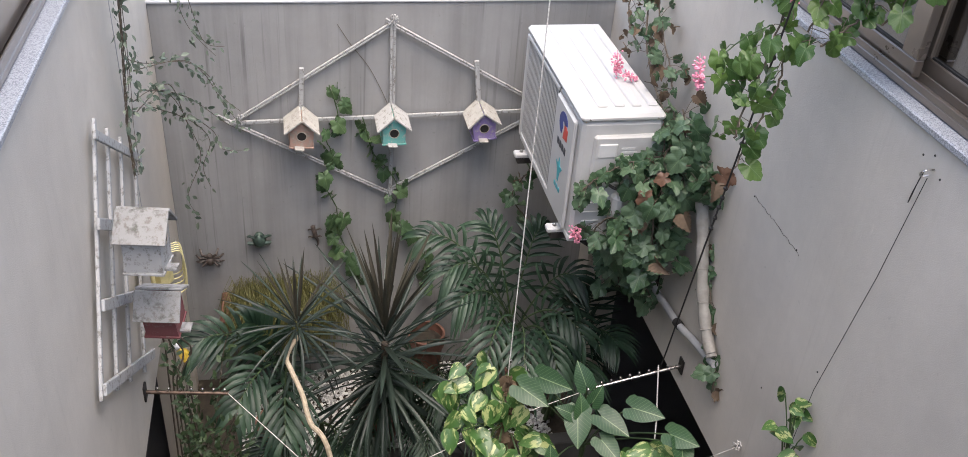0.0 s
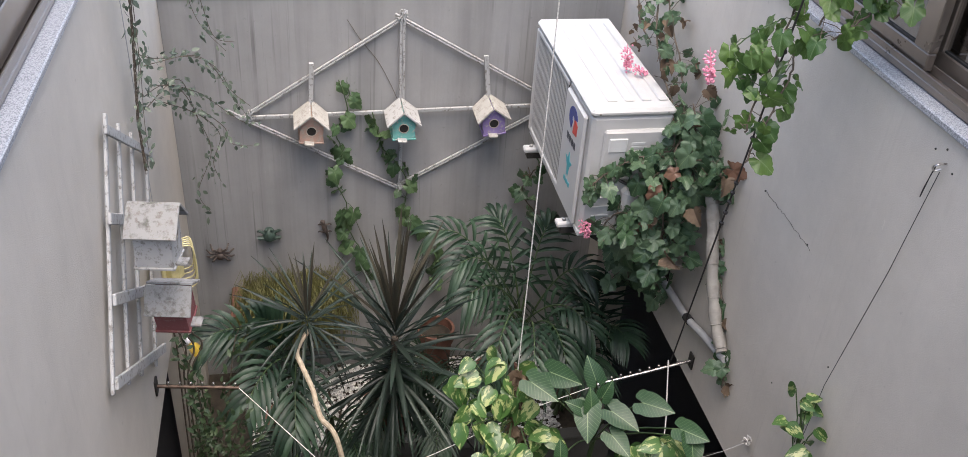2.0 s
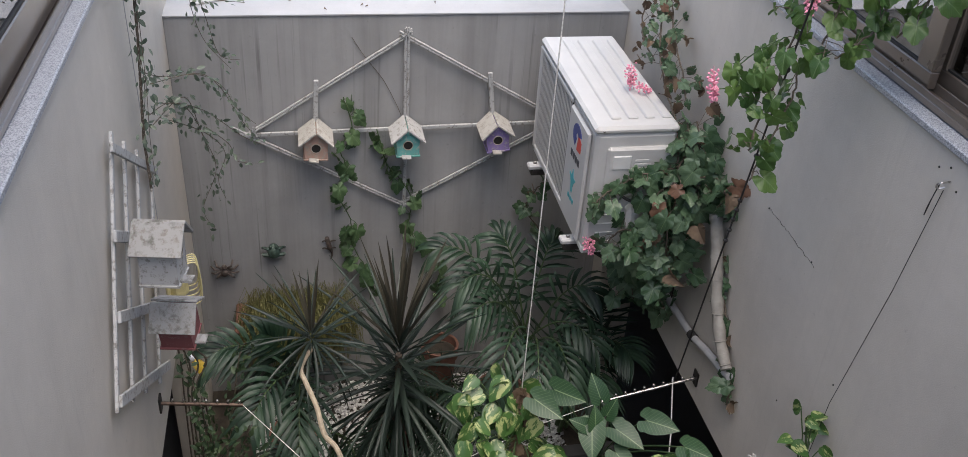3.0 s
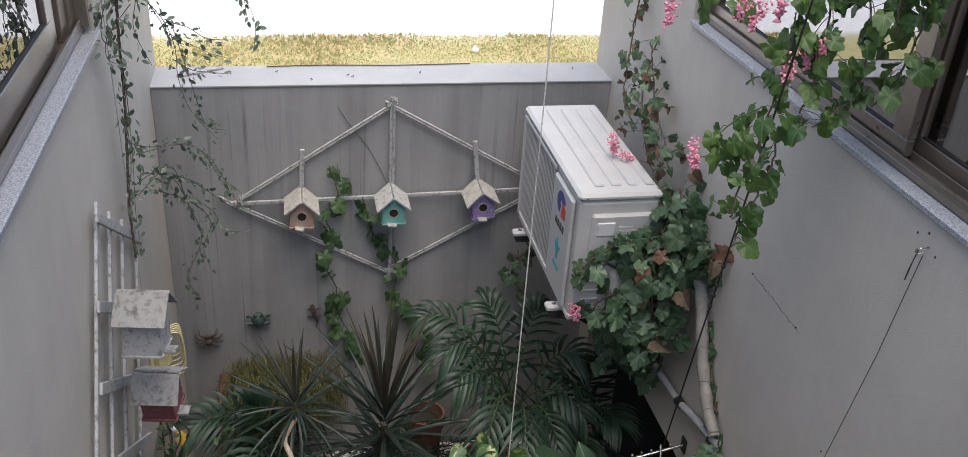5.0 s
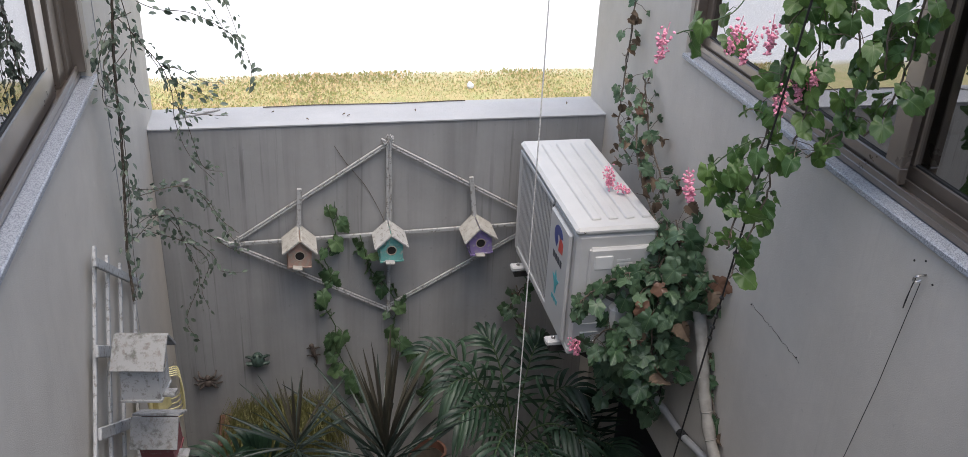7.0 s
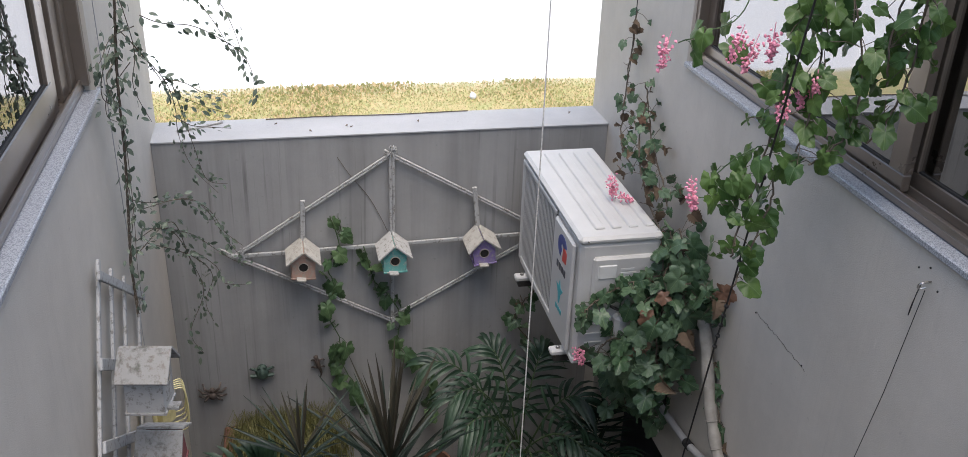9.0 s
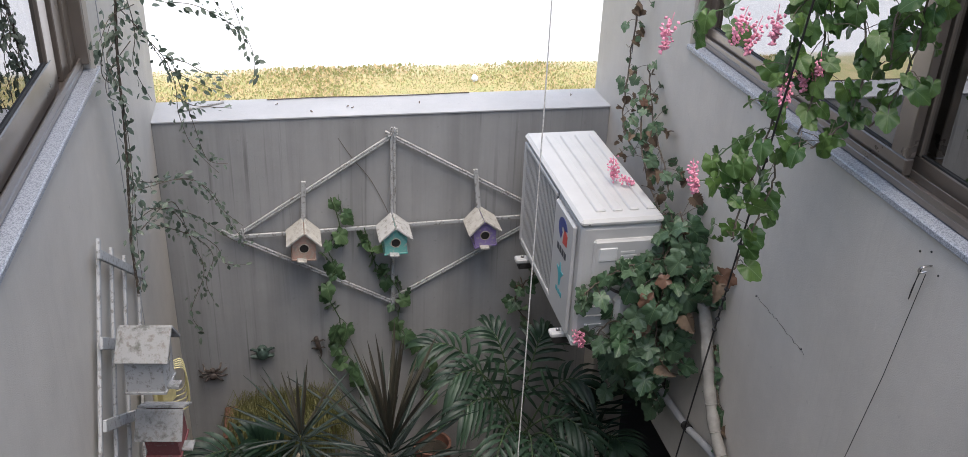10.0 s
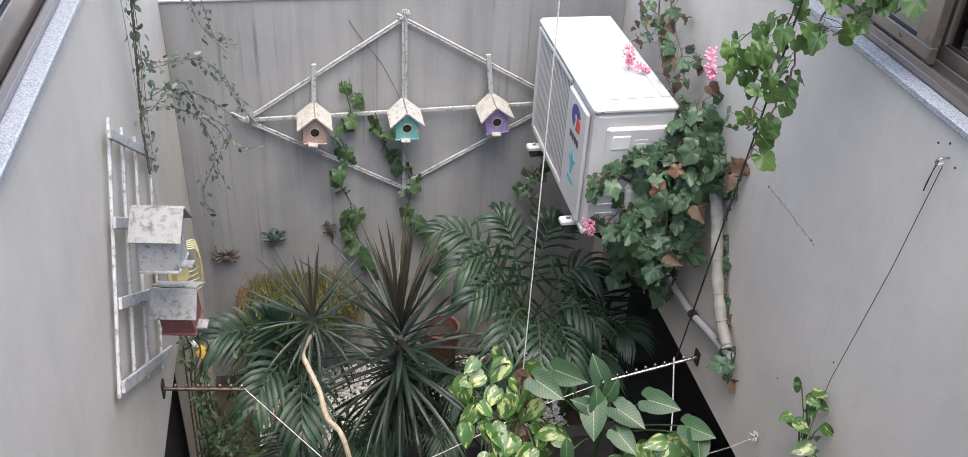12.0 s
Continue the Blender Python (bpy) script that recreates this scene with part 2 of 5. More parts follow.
BROWN_CAST = plain("brown_cast_resin", (0.085, 0.065, 0.055), 0.6, 0.0, 0.5, 60, 0.4)
PINK = plain("pink_petals", (0.80, 0.30, 0.40), 0.55, 0.0, 0.3, 90)


def granite():
    k = Nodes("grey_granite")
    v = k.node("ShaderNodeTexVoronoi", Scale=380.0)
    k.l.new(k.co.outputs["Object"], v.inputs["Vector"])
    col = k.mix(k.ramp(v.outputs["Color"], (0.3, 0.0), (0.6, 1.0)), (0.20, 0.21, 0.23), (0.40, 0.415, 0.44))
    col = k.mix(k.ramp(k.noise(420, 2), (0.62, 0.0), (0.70, 0.7)), col, (0.09, 0.09, 0.10))
    return k.done(col, 0.4)


GRANITE = granite()


def gravel_material():
    k = Nodes("white_pebbles")
    rnd = k.node("ShaderNodeNewGeometry").outputs["Random Per Island"]
    col = k.ramp(rnd, (0.0, (0.22, 0.22, 0.22)), (0.5, (0.50, 0.50, 0.49)), (1.0, (0.72, 0.72, 0.70)))
    k.bump(k.noise(120, 3), 0.2, 0.002)
    return k.done(col, 0.5)


PEBBLE = gravel_material()


def glass():
    """Solar-film glass: part mirror, part tinted see-through."""
    k = Nodes("window_glass")
    gl = k.node("ShaderNodeBsdfGlossy", Color=(0.92, 0.93, 0.95, 1), Roughness=0.01)
    tr = k.node("ShaderNodeBsdfTransparent", Color=(0.40, 0.41, 0.41, 1))
    mx = k.node("ShaderNodeMixShader", Fac=0.42)
    k.l.new(tr.outputs[0], mx.inputs[1])
    k.l.new(gl.outputs[0], mx.inputs[2])
    k.l.new(mx.outputs[0], k.n["Material Output"].inputs["Surface"])
    return k.mat


GLASS = glass()


def leaf_material(name, deep, light, rough=0.45, dead=None, dead_share=0.0, per="object", veins=0.0, cream=None, thin=0.25):
    """Leaf green that varies leaf by leaf, with a lit-through share."""
    k = Nodes(name)
    if per == "object":
        rnd = k.node("ShaderNodeObjectInfo").outputs["Random"]
    else:
        rnd = k.node("ShaderNodeNewGeometry").outputs["Random Per Island"]
    shift = k.node("ShaderNodeVectorMath")
    shift.operation = "MULTIPLY_ADD"
    k.l.new(rnd, shift.inputs[0])
    shift.inputs[1].default_value = (7.0, 3.0, 11.0)
    k.l.new(k.co.outputs["Object"], shift.inputs[2])
    v = shift.outputs[0]
    col = k.mix(rnd, deep, light)
    col = k.mix(k.math("MULTIPLY", k.noise(4.0 if per == "object" else 35.0, 4, v), 0.6), col, tuple(c * 0.55 for c in deep))
    if cream:
        patch = k.ramp(k.noise(2.6, 5, k.node("ShaderNodeMapping", Vector=v, Scale=(1.8, 0.6, 1.0), Rotation=(0, 0, 0.5)).outputs[0], 0.65), (0.52, 0.0), (0.585, 0.85))
        col = k.mix(patch, col, cream)
    if veins:
        sep = k.node("ShaderNodeSeparateXYZ", Vector=k.co.outputs["Object"])
        ax = k.math("ABSOLUTE", sep.outputs[0])
        band = k.math("SINE", k.math("MULTIPLY", k.math("SUBTRACT", sep.outputs[1], k.math("MULTIPLY", ax, 0.9)), 52.0))
        side = k.ramp(band, (0.93, 0.0), (0.995, 0.5))
        mid = k.ramp(ax, (0.008, 1.0), (0.018, 0.0))
        line = k.math("MAXIMUM", side, mid)
        col = k.mix(k.math("MULTIPLY", line, veins), col, (0.30, 0.40, 0.20))
    if dead:
        col = k.mix(k.ramp(rnd, (1 - dead_share - 0.01, 0.0), (1 - dead_share, 1.0)), col, dead)
    k.bump(k.noise(6.0 if per == "object" else 60.0, 3, v), 0.3, 0.004)
    k.done(col, rough)
    tl = k.node("ShaderNodeBsdfTranslucent")
    k.l.new(col, tl.inputs["Color"])
    mx = k.node("ShaderNodeMixShader", Fac=thin)
    k.l.new(k.p.outputs[0], mx.inputs[1])
    k.l.new(tl.outputs[0], mx.inputs[2])
    k.l.new(mx.outputs[0], k.n["Material Output"].inputs["Surface"])
    return k.mat


IVY = leaf_material("coral_vine_leaf", (0.05, 0.115, 0.03), (0.14, 0.235, 0.055), 0.42, thin=0.35, veins=0.3)
CREEP = leaf_material("creeper_leaf", (0.055, 0.115, 0.05), (0.13, 0.21, 0.09), 0.5, veins=0.3)
IVY_AC = leaf_material("vine_leaf_dusty", (0.045, 0.10, 0.045), (0.17, 0.26, 0.15), 0.42, veins=0.35, dead=(0.20, 0.11, 0.07), dead_share=0.012)
SMALL_LEAF = leaf_material("small_leaf", (0.08, 0.115, 0.08), (0.28, 0.33, 0.25), 0.45, per="island")
SHRUB_LEAF = leaf_material("shrub_leaf", (0.03, 0.06, 0.028), (0.08, 0.125, 0.05), 0.5, per="island")
SWORD = leaf_material("sword_leaf", (0.013, 0.025, 0.019), (0.055, 0.080, 0.062), 0.45, thin=0.1)
SWORD_YOUNG = leaf_material("young_sword_leaf", (0.05, 0.045, 0.035), (0.085, 0.08, 0.055), 0.42, thin=0.12)
PALM = leaf_material("palm_leaflet", (0.010, 0.030, 0.017), (0.040, 0.085, 0.045), 0.5, per="island", thin=0.15)
POTHOS = leaf_material("variegated_leaf", (0.045, 0.12, 0.03), (0.09, 0.19, 0.05), 0.33, cream=(0.42, 0.46, 0.20))
SYNGONIUM = leaf_material("arrow_leaf", (0.022, 0.065, 0.026), (0.042, 0.10, 0.038), 0.42, veins=0.45)
DRY_LEAF = leaf_material("dry_leaf", (0.11, 0.075, 0.05), (0.28, 0.20, 0.13), 0.8)
MOSS = leaf_material("wiry_green", (0.12, 0.13, 0.04), (0.27, 0.25, 0.09), 0.6, per="island")
WEED = leaf_material("verge_weed", (0.42, 0.42, 0.16), (0.62, 0.57, 0.28), 0.7, per="island", dead=(0.72, 0.56, 0.33), dead_share=0.42, thin=0.4)


def ground_material():
    k = Nodes("verge_and_white_haze")
    sep = k.node("ShaderNodeSeparateXYZ", Vector=k.co.outputs["Object"])
    edge = k.math("ADD", sep.outputs[1], k.math("MULTIPLY", k.noise(1.3, 4), 0.8))
    turf = k.mix(k.ramp(k.noise(3.5, 5), (0.35, 0.0), (0.65, 1.0)), (0.50, 0.40, 0.20), (0.34, 0.36, 0.13))
    turf = k.mix(k.ramp(k.noise(45, 4), (0.3, 0.0), (0.7, 0.5)), turf, (0.46, 0.38, 0.2))
    # near-white colour stands in for the hazy, overexposed distance
    haze_white = k.mix(k.noise(0.6, 4), (0.74, 0.72, 0.68), (0.82, 0.81, 0.78))
    col = k.mix(k.ramp(k.math("MULTIPLY", edge, 0.01), (0.1560, 0.0), (0.1575, 1.0)), turf, haze_white)
    k.bump(k.noise(12, 5), 0.5, 0.03)
    return k.done(col, 0.9)


GROUND = ground_material()

# ---- the place ----
XL, XR, YB = -0.609, 1.552, 4.2      # faces of the well's walls
TOP, SILL, HEAD = 3.405, 3.945, 2.228  # parapet top, sill underside, lintel underside
SILL_L = 3.968                       # the other window sits slightly higher
YO, YN = 4.452, -1.5                 # outer face of the parapet, near wall
# unseen roof height, kept low so light falls off faster with depth
ROOF = 5.15


def setting(name, boxes, material, label, category="wall", c=0.0):
    g = Geo()
    for lo, hi in boxes:
        g.box(lo, hi, None, c)
    return solid(name, g, material, label, category, "structure")


def build_structure():
    far = 1500.0
    g = Geo()
    xs = [-far, -30, -8, -4, 0, 4, 8, 14, 40, far]
    ys = [-far, -20, YO, 8, 12, 14, 15, 16, 18, 30, 120, far]
    for j in range(len(ys)):
        for i in range(len(xs)):
            g.v.append((xs[i], ys[j], 0.0))
    n = len(xs)
    for j in range(len(ys) - 1):
        for i in range(n - 1):
            g.f.append((j * n + i, j * n + i + 1, (j + 1) * n + i + 1, (j + 1) * n + i))
    solid("ground", g, GROUND, "weedy verge giving way to near-white ground standing in for bright haze", "ground", "structure")
    setting("floor", [((-4.2, YN, 0.004), (5.2, YO, 0.03))], CONCRETE, "concrete floor of the light well, coloured dark for the shade there", "floor")
    setting("wall_back", [((XL - 0.002, YB, 0.03), (XR + 0.002, YO, TOP))], BACK_PAINT, "grey painted parapet wall with rain streaks", "wall", 0.004)
    setting("ledge", [((XL, YB - 0.006, TOP), (XR, YO + 0.006, TOP + 0.006))], LEDGE_PAINT, "pale painted top of the parapet wall", "ledge")
    # side walls with their window openings and the open ground floor below
    for name, x0, x1, yj, yp, sill in (("wall_left", XL - 0.2, XL, 3.19, 4.1, SILL_L), ("wall_right", XR, XR + 0.2, 3.385, 4.05, SILL)):
        setting(name, [((x0, YN, HEAD), (x1, yj, sill)), ((x0, yj, HEAD), (x1, YO, ROOF)), ((x0, yp, 0.03), (x1, YO, HEAD)),
                       ((x0, YN, sill), (x1, 0.55, ROOF)), ((x0, 0.55, 4.95), (x1, yj, ROOF))], SIDE_PAINT, "beige painted rendered side wall with stains", "wall")
    # added behind the camera: low over the well for skylight, full height at rooms
    setting("wall_near", [((-4.2, YN - 0.2, 0.03), (5.2, YN, 3.9)), ((-4.2, YN - 0.2, 3.9), (XL - 0.004, YN, ROOF)), ((XR + 0.004, YN - 0.2, 3.9), (5.2, YN, ROOF))], SIDE_PAINT, "unseen beige wall behind the camera, cut low to let light in", "wall")
    # room shells whose shade is put into their colour
    setting("wall_outer_left", [((-4.2, YN, 0.03), (-4.0, YO, ROOF)), ((-4.0, 4.25, 0.03), (XL - 0.2, YO, ROOF))], ROOM_SHADE_PAINT, "adjoining room wall, its dimness put in as near-black paint", "wall")
    setting("wall_outer_right", [((5.0, YN, 0.03), (5.2, YO, ROOF)), ((XR + 0.2, 4.25, 0.03), (5.0, YO, ROOF))], ROOM_SHADE_PAINT, "adjoining room wall, its dimness put in as near-black paint", "wall")
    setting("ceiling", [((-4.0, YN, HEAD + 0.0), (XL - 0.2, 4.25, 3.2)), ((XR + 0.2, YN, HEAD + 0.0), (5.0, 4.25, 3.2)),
                        ((-4.2, YN, ROOF), (XL, YO, ROOF + 0.2)), ((XR, YN, ROOF), (5.2, YO, ROOF + 0.2))], ROOM_SHADE_PAINT, "storey and unseen roof slabs of the adjoining rooms, near-black for dimness", "ceiling")
    setting("gallery_floor", [((XL, YN, 3.3), (XR, 0.25, 3.48))], CONCRETE, "plain concrete gallery floor", "floor")
    # shallow vertical joint in the side wall
    setting("trim", [((XL, 3.345, HEAD), (XL + 0.002, 3.352, ROOF))], BACK_PAINT, "thin plaster joint running down the wall", "joint")


def build_window(name, x_face, side, y_far, mullion, fx, far_in, sill, rail, lip, planes):
    """A sliding window in bronze aluminium; side is +1 where the room lies at greater x."""
    y0 = 0.55
    w = thing(name, "bronze aluminium sliding window with reflecting panes", "window", kind="structure")

    def bar(pname, xa, xb, ya, yb, za, zb, mat=BRONZE, c=0.003, parent=w):
        a, b = x_face + side * xa, x_face + side * xb
        return part(pname, Geo().box((min(a, b), ya, za), (max(a, b), yb, zb), None, c), mat, parent)
    z0 = sill + 0.024
    bar("window_frame", fx, 0.185, y0, y_far, z0, z0 + 0.022)
    bar("window_frame", fx + 0.001, fx + 0.008, y0 + 0.035, y_far - 0.035, z0 + 0.022, z0 + lip, BRONZE, 0.001)
    bar("window_frame", 0.012, 0.185, y_far - 0.035, y_far, z0 + 0.022, 4.95)
    bar("window_frame", 0.055, 0.185, y0, y0 + 0.035, z0 + 0.022, 4.95)
    bar("window_frame", 0.055, 0.185, y0 + 0.035, y_far - 0.035, 4.90, 4.95)
    for x in (0.078, 0.116, 0.158):
        bar("track", x, x + 0.006, y0 + 0.035, y_far - 0.035, z0 + 0.022, z0 + 0.045, BRONZE, 0.001)
    zb = z0 + 0.03
    near_x, far_x = planes
    y_end = y_far - 0.035
    if far_in:
        y_end = 2.86
        for ya, yb, xa in ((2.86, 2.93, 0.062), (2.93, 2.99, 0.075), (2.99, 3.08, 0.060), (3.08, 3.155, 0.05)):
            bar("jamb_panel", xa, 0.12, ya, yb, z0 + 0.022, 4.90)
    for xa, ya, yb in ((far_x, mullion, y_end), (near_x, y0 + 0.035, mullion + 0.06)):
        sash = bar("sash", xa, xa + 0.026, ya, yb, zb, zb + rail)
        bar("sash_stile", xa - 0.001, xa + 0.027, ya, ya + 0.072, zb + rail, 4.89, parent=sash)
        bar("sash_stile", xa - 0.001, xa + 0.027, yb - 0.05, yb, zb + rail, 4.89, parent=sash)
        bar("gasket", xa + 0.004, xa + 0.022, ya + 0.072, yb - 0.05, zb + rail, zb + rail + 0.006, RUBBER, 0.0, parent=sash)
        pane = bar("pane", xa + 0.010, xa + 0.016, ya + 0.065, yb - 0.045, zb + rail - 0.005, 4.89, GLASS, 0.0)
        pane.visible_shadow = False
    lock = Geo().tube([(0, 0, -0.03), (0, 0, 0.03)], 0.008, 8)
    part("latch", lock, STEEL, w, "small worn latch", True, Matrix.Translation((x_face + side * 0.06, mullion + 0.03, zb + 0.16)))
    g = Geo().box((min(x_face - side * 0.012, x_face + side * 0.2), y0, sill), (max(x_face - side * 0.012, x_face + side * 0.2), y_far + (0.03 if far_in else 0.0), sill + 0.022), None, 0.004)
    return solid("window_sill", g, GRANITE, "speckled grey granite window sill", "sill", "structure")


build_structure()
build_window("window_1", XL, -1, 3.19, 0.9, 0.034, True, SILL_L, 0.105, 0.045, (0.13, 0.056))
build_window("window_2", XR, 1, 3.385, 2.045, 0.034, False, SILL, 0.048, 0.040, (0.098, 0.05))


def slat(a, b, w, d, normal, c=0.002):
    """A flat bar from a to b, w wide and d thick, its thickness along normal."""
    a, b = Vector(a), Vector(b)
    y = (b - a).normalized()
    z = Vector(normal)
    x = y.cross(z).normalized()
    m = Matrix((x, y, x.cross(y))).transposed().to_4x4()
    m.translation = a
    return Geo().box((-w / 2, 0, -d / 2), (w / 2, (b - a).length, d / 2), m, c)


def birdhouse(name, label, body_mat, roof_mat, m, stake=None, group="birdhouses", width=0.135, body_h=0.085, gable=0.048, depth=0.13):
    """A gabled box on a wall; it faces local -y and its wall is at y = 0. Local z = 0 is the eaves."""
    h = thing(name, label, "birdhouse", group, at=m)
    w2 = width / 2 * 0.78
    g = Geo().prism([(-w2, -body_h), (w2, -body_h), (w2 * 1.08, 0), (0, gable), (-w2 * 1.08, 0)], depth, Matrix.Translation((0, -depth - 0.02, 0)))
    body = part("body", g, body_mat, h)
    t = 0.009
    for s in (-1, 1):
        a = math.atan2(gable + 0.012, width / 2)
        ln = math.hypot(gable + 0.012, width / 2) + 0.012
        mm = Matrix.Translation((s * 0.001, 0, gable + 0.008)) @ Matrix.Rotation(s * a, 4, "Y")
        lo, hi = ((0, -depth - 0.045, 0), (ln, 0.0, t)) if s > 0 else ((-ln, -depth - 0.045, 0), (0, 0.0, t))
        part("roof_board", Geo().box(lo, hi, mm, 0.0015), roof_mat, h)
    ring = [(0.021 * math.cos(2 * math.pi * i / 16), 0.021 * math.sin(2 * math.pi * i / 16)) for i in range(16)]
    # black disc on the uncut front stands in for the hole's shade
    part("entrance_hole", Geo().prism(ring, 0.004, Matrix.Translation((0, -depth - 0.0225, -0.028))), HOLE_SHADE, body)
    rim = Geo().tube([(0.023 * math.cos(2 * math.pi * i / 16), -depth - 0.021, -0.028 + 0.023 * math.sin(2 * math.pi * i / 16)) for i in range(17)], 0.0028, 5)
    part("hole_rim", rim, PALE_WOOD, body)
    porch = Geo().box((-0.022, -depth - 0.055, -body_h - 0.004), (0.022, -depth - 0.018, -body_h + 0.004), Matrix.Rotation(0.12, 4, "Y"), 0.001)
    part("perch_board", porch, roof_mat, h)
    part("floor_board", Geo().box((-w2 * 1.1, -depth - 0.024, -body_h - 0.008), (w2 * 1.1, -0.012, -body_h), None, 0.001), body_mat, h)
    if stake:
        part("stake", Geo().box((-0.011, -0.022, stake[0]), (0.011, -0.006, stake[1]), None, 0.002), WHITE_WOOD, h, "flaking white stake")
    return h


def build_back_trellis():
    """The rhombus of half-round canes on the parapet wall."""
    y = YB - 0.018
    t = thing("diamond_trellis", "weathered white wooden diamond trellis fixed to the wall", "trellis", at=Matrix.Translation((0.47, y, 2.36)))
    left, right, top, low = (-0.345, 0, 2.83), (1.29, 0, 2.80), (0.47, 0, 3.33), (0.463, 0, 2.37)

    def rail(a, b, w=0.017, dy=0.0, name="rail"):
        a, b = Vector(a), Vector(b)
        off = Vector((0.47, 0, 2.36))
        g = slat(a - off + Vector((0, dy, 0)), b - off + Vector((0, dy, 0)), w, 0.012, (0, 1, 0), 0.003)
        part(name, g, WHITE_WOOD, t)
    for s in (-0.0065, 0.0065):
        z = Vector((0, 0, s))
        rail(Vector((-0.30, 0, 2.808)) + z, Vector((0.50, 0, 3.325)) + z, 0.0105)
        rail(Vector((0.44, 0, 3.325)) + z, Vector((1.29, 0, 2.83)) + z, 0.0105, -0.004)
        rail(Vector((-0.36, 0, 2.86)) + z, Vector((0.47, 0, 2.385)) + z, 0.0105, -0.008)
        rail(Vector((0.44, 0, 2.385)) + z, Vector((1.29, 0, 2.86)) + z, 0.0105, 0.004)
    rail((-0.30, 0, 2.822), (1.29, 0, 2.845), 0.020, -0.013, "crossbar")
    for dx in (-0.007, 0.007):
        rail((0.473 + dx, 0, 2.78), (0.475 + dx, 0, 3.35), 0.013, -0.014, "upright")
    rail((0.466, 0, 2.36), (0.472, 0, 2.80), 0.018, -0.014, "upright")
    for i, (nx, nz) in enumerate(((-0.25, 2.84), (0.475, 3.33), (0.466, 2.385))):
        for k in range(3):
            a = 0.5 * k - 0.4
            d = Vector((math.cos(a + 1.2), 0, math.sin(a + 1.2))) * 0.03
            c = Vector((nx, 0, nz))
            rail(c - d, c + d, 0.008, -0.02, "binding")


build_back_trellis()
WALLM = lambda x, z, tilt: Matrix.Translation((x, YB - 0.03, z)) @ Matrix.Rotation(radians(tilt), 4, "Y")
birdhouse("birdhouse", "faded peach wooden birdhouse with a cream roof", PEACH, ROOF_CREAM, WALLM(0.034, 2.845, 3), (-0.02, 0.26))
birdhouse("birdhouse", "flaking teal wooden birdhouse with a white roof", TEAL, WHITE_WOOD, WALLM(0.468, 2.845, -1))
birdhouse("birdhouse", "flaking violet wooden birdhouse with a grey cream roof", VIOLET, ROOF_CREAM, WALLM(0.905, 2.855, -6), (-0.02, 0.27))


def build_left_trellis():
    """A ladder trellis hung askew on the side wall."""
    off = Vector((XL + 0.02, 2.7, 3.0))
    t = thing("ladder_trellis", "flaking white wooden ladder trellis hung askew", "trellis", at=Matrix.Translation(off))
    for (ya, za), (yb, zb) in (((2.718, 3.605), (2.163, 2.974)), ((2.876, 3.488), (2.358, 2.834)), ((3.06, 3.357), (2.548, 2.695)), ((3.29, 3.185), (2.792, 2.516))):
        part("upright", slat((0, ya - off.y, za - off.z), (0, yb - off.y, zb - off.z), 0.022, 0.011, (1, 0, 0)), WHITE_WOOD, t)
    for (ya, za), (yb, zb), w in (((2.63, 3.60), (3.307, 3.131), 0.03), ((2.471, 3.388), (3.17, 2.91), 0.036), ((2.342, 3.186), (3.02, 2.715), 0.036), ((2.175, 3.007), (2.949, 2.472), 0.036)):
        part("crossbar", slat((0.012, ya - off.y, za - off.z), (0.012, yb - off.y, zb - off.z), w, 0.011, (1, 0, 0)), WHITE_WOOD, t)


build_left_trellis()
SIDEM = lambda y, z, tilt: Matrix.Translation((XL + 0.075, y, z)) @ Matrix.Rotation(radians(81), 4, "Z") @ Matrix.Rotation(radians(tilt), 4, "Y")
birdhouse("birdhouse", "white wooden birdhouse blotched with grey lichen", WHITE_WOOD, ROOF_GREY, SIDEM(2.525, 3.335, 3), None, "birdhouses", 0.135, 0.125, 0.058, 0.112)
birdhouse("birdhouse", "faded red wooden birdhouse with a lichen grey roof", RED_WOOD, ROOF_GREY, SIDEM(2.615, 2.985, -12), None, "birdhouses", 0.135, 0.115, 0.05, 0.105)


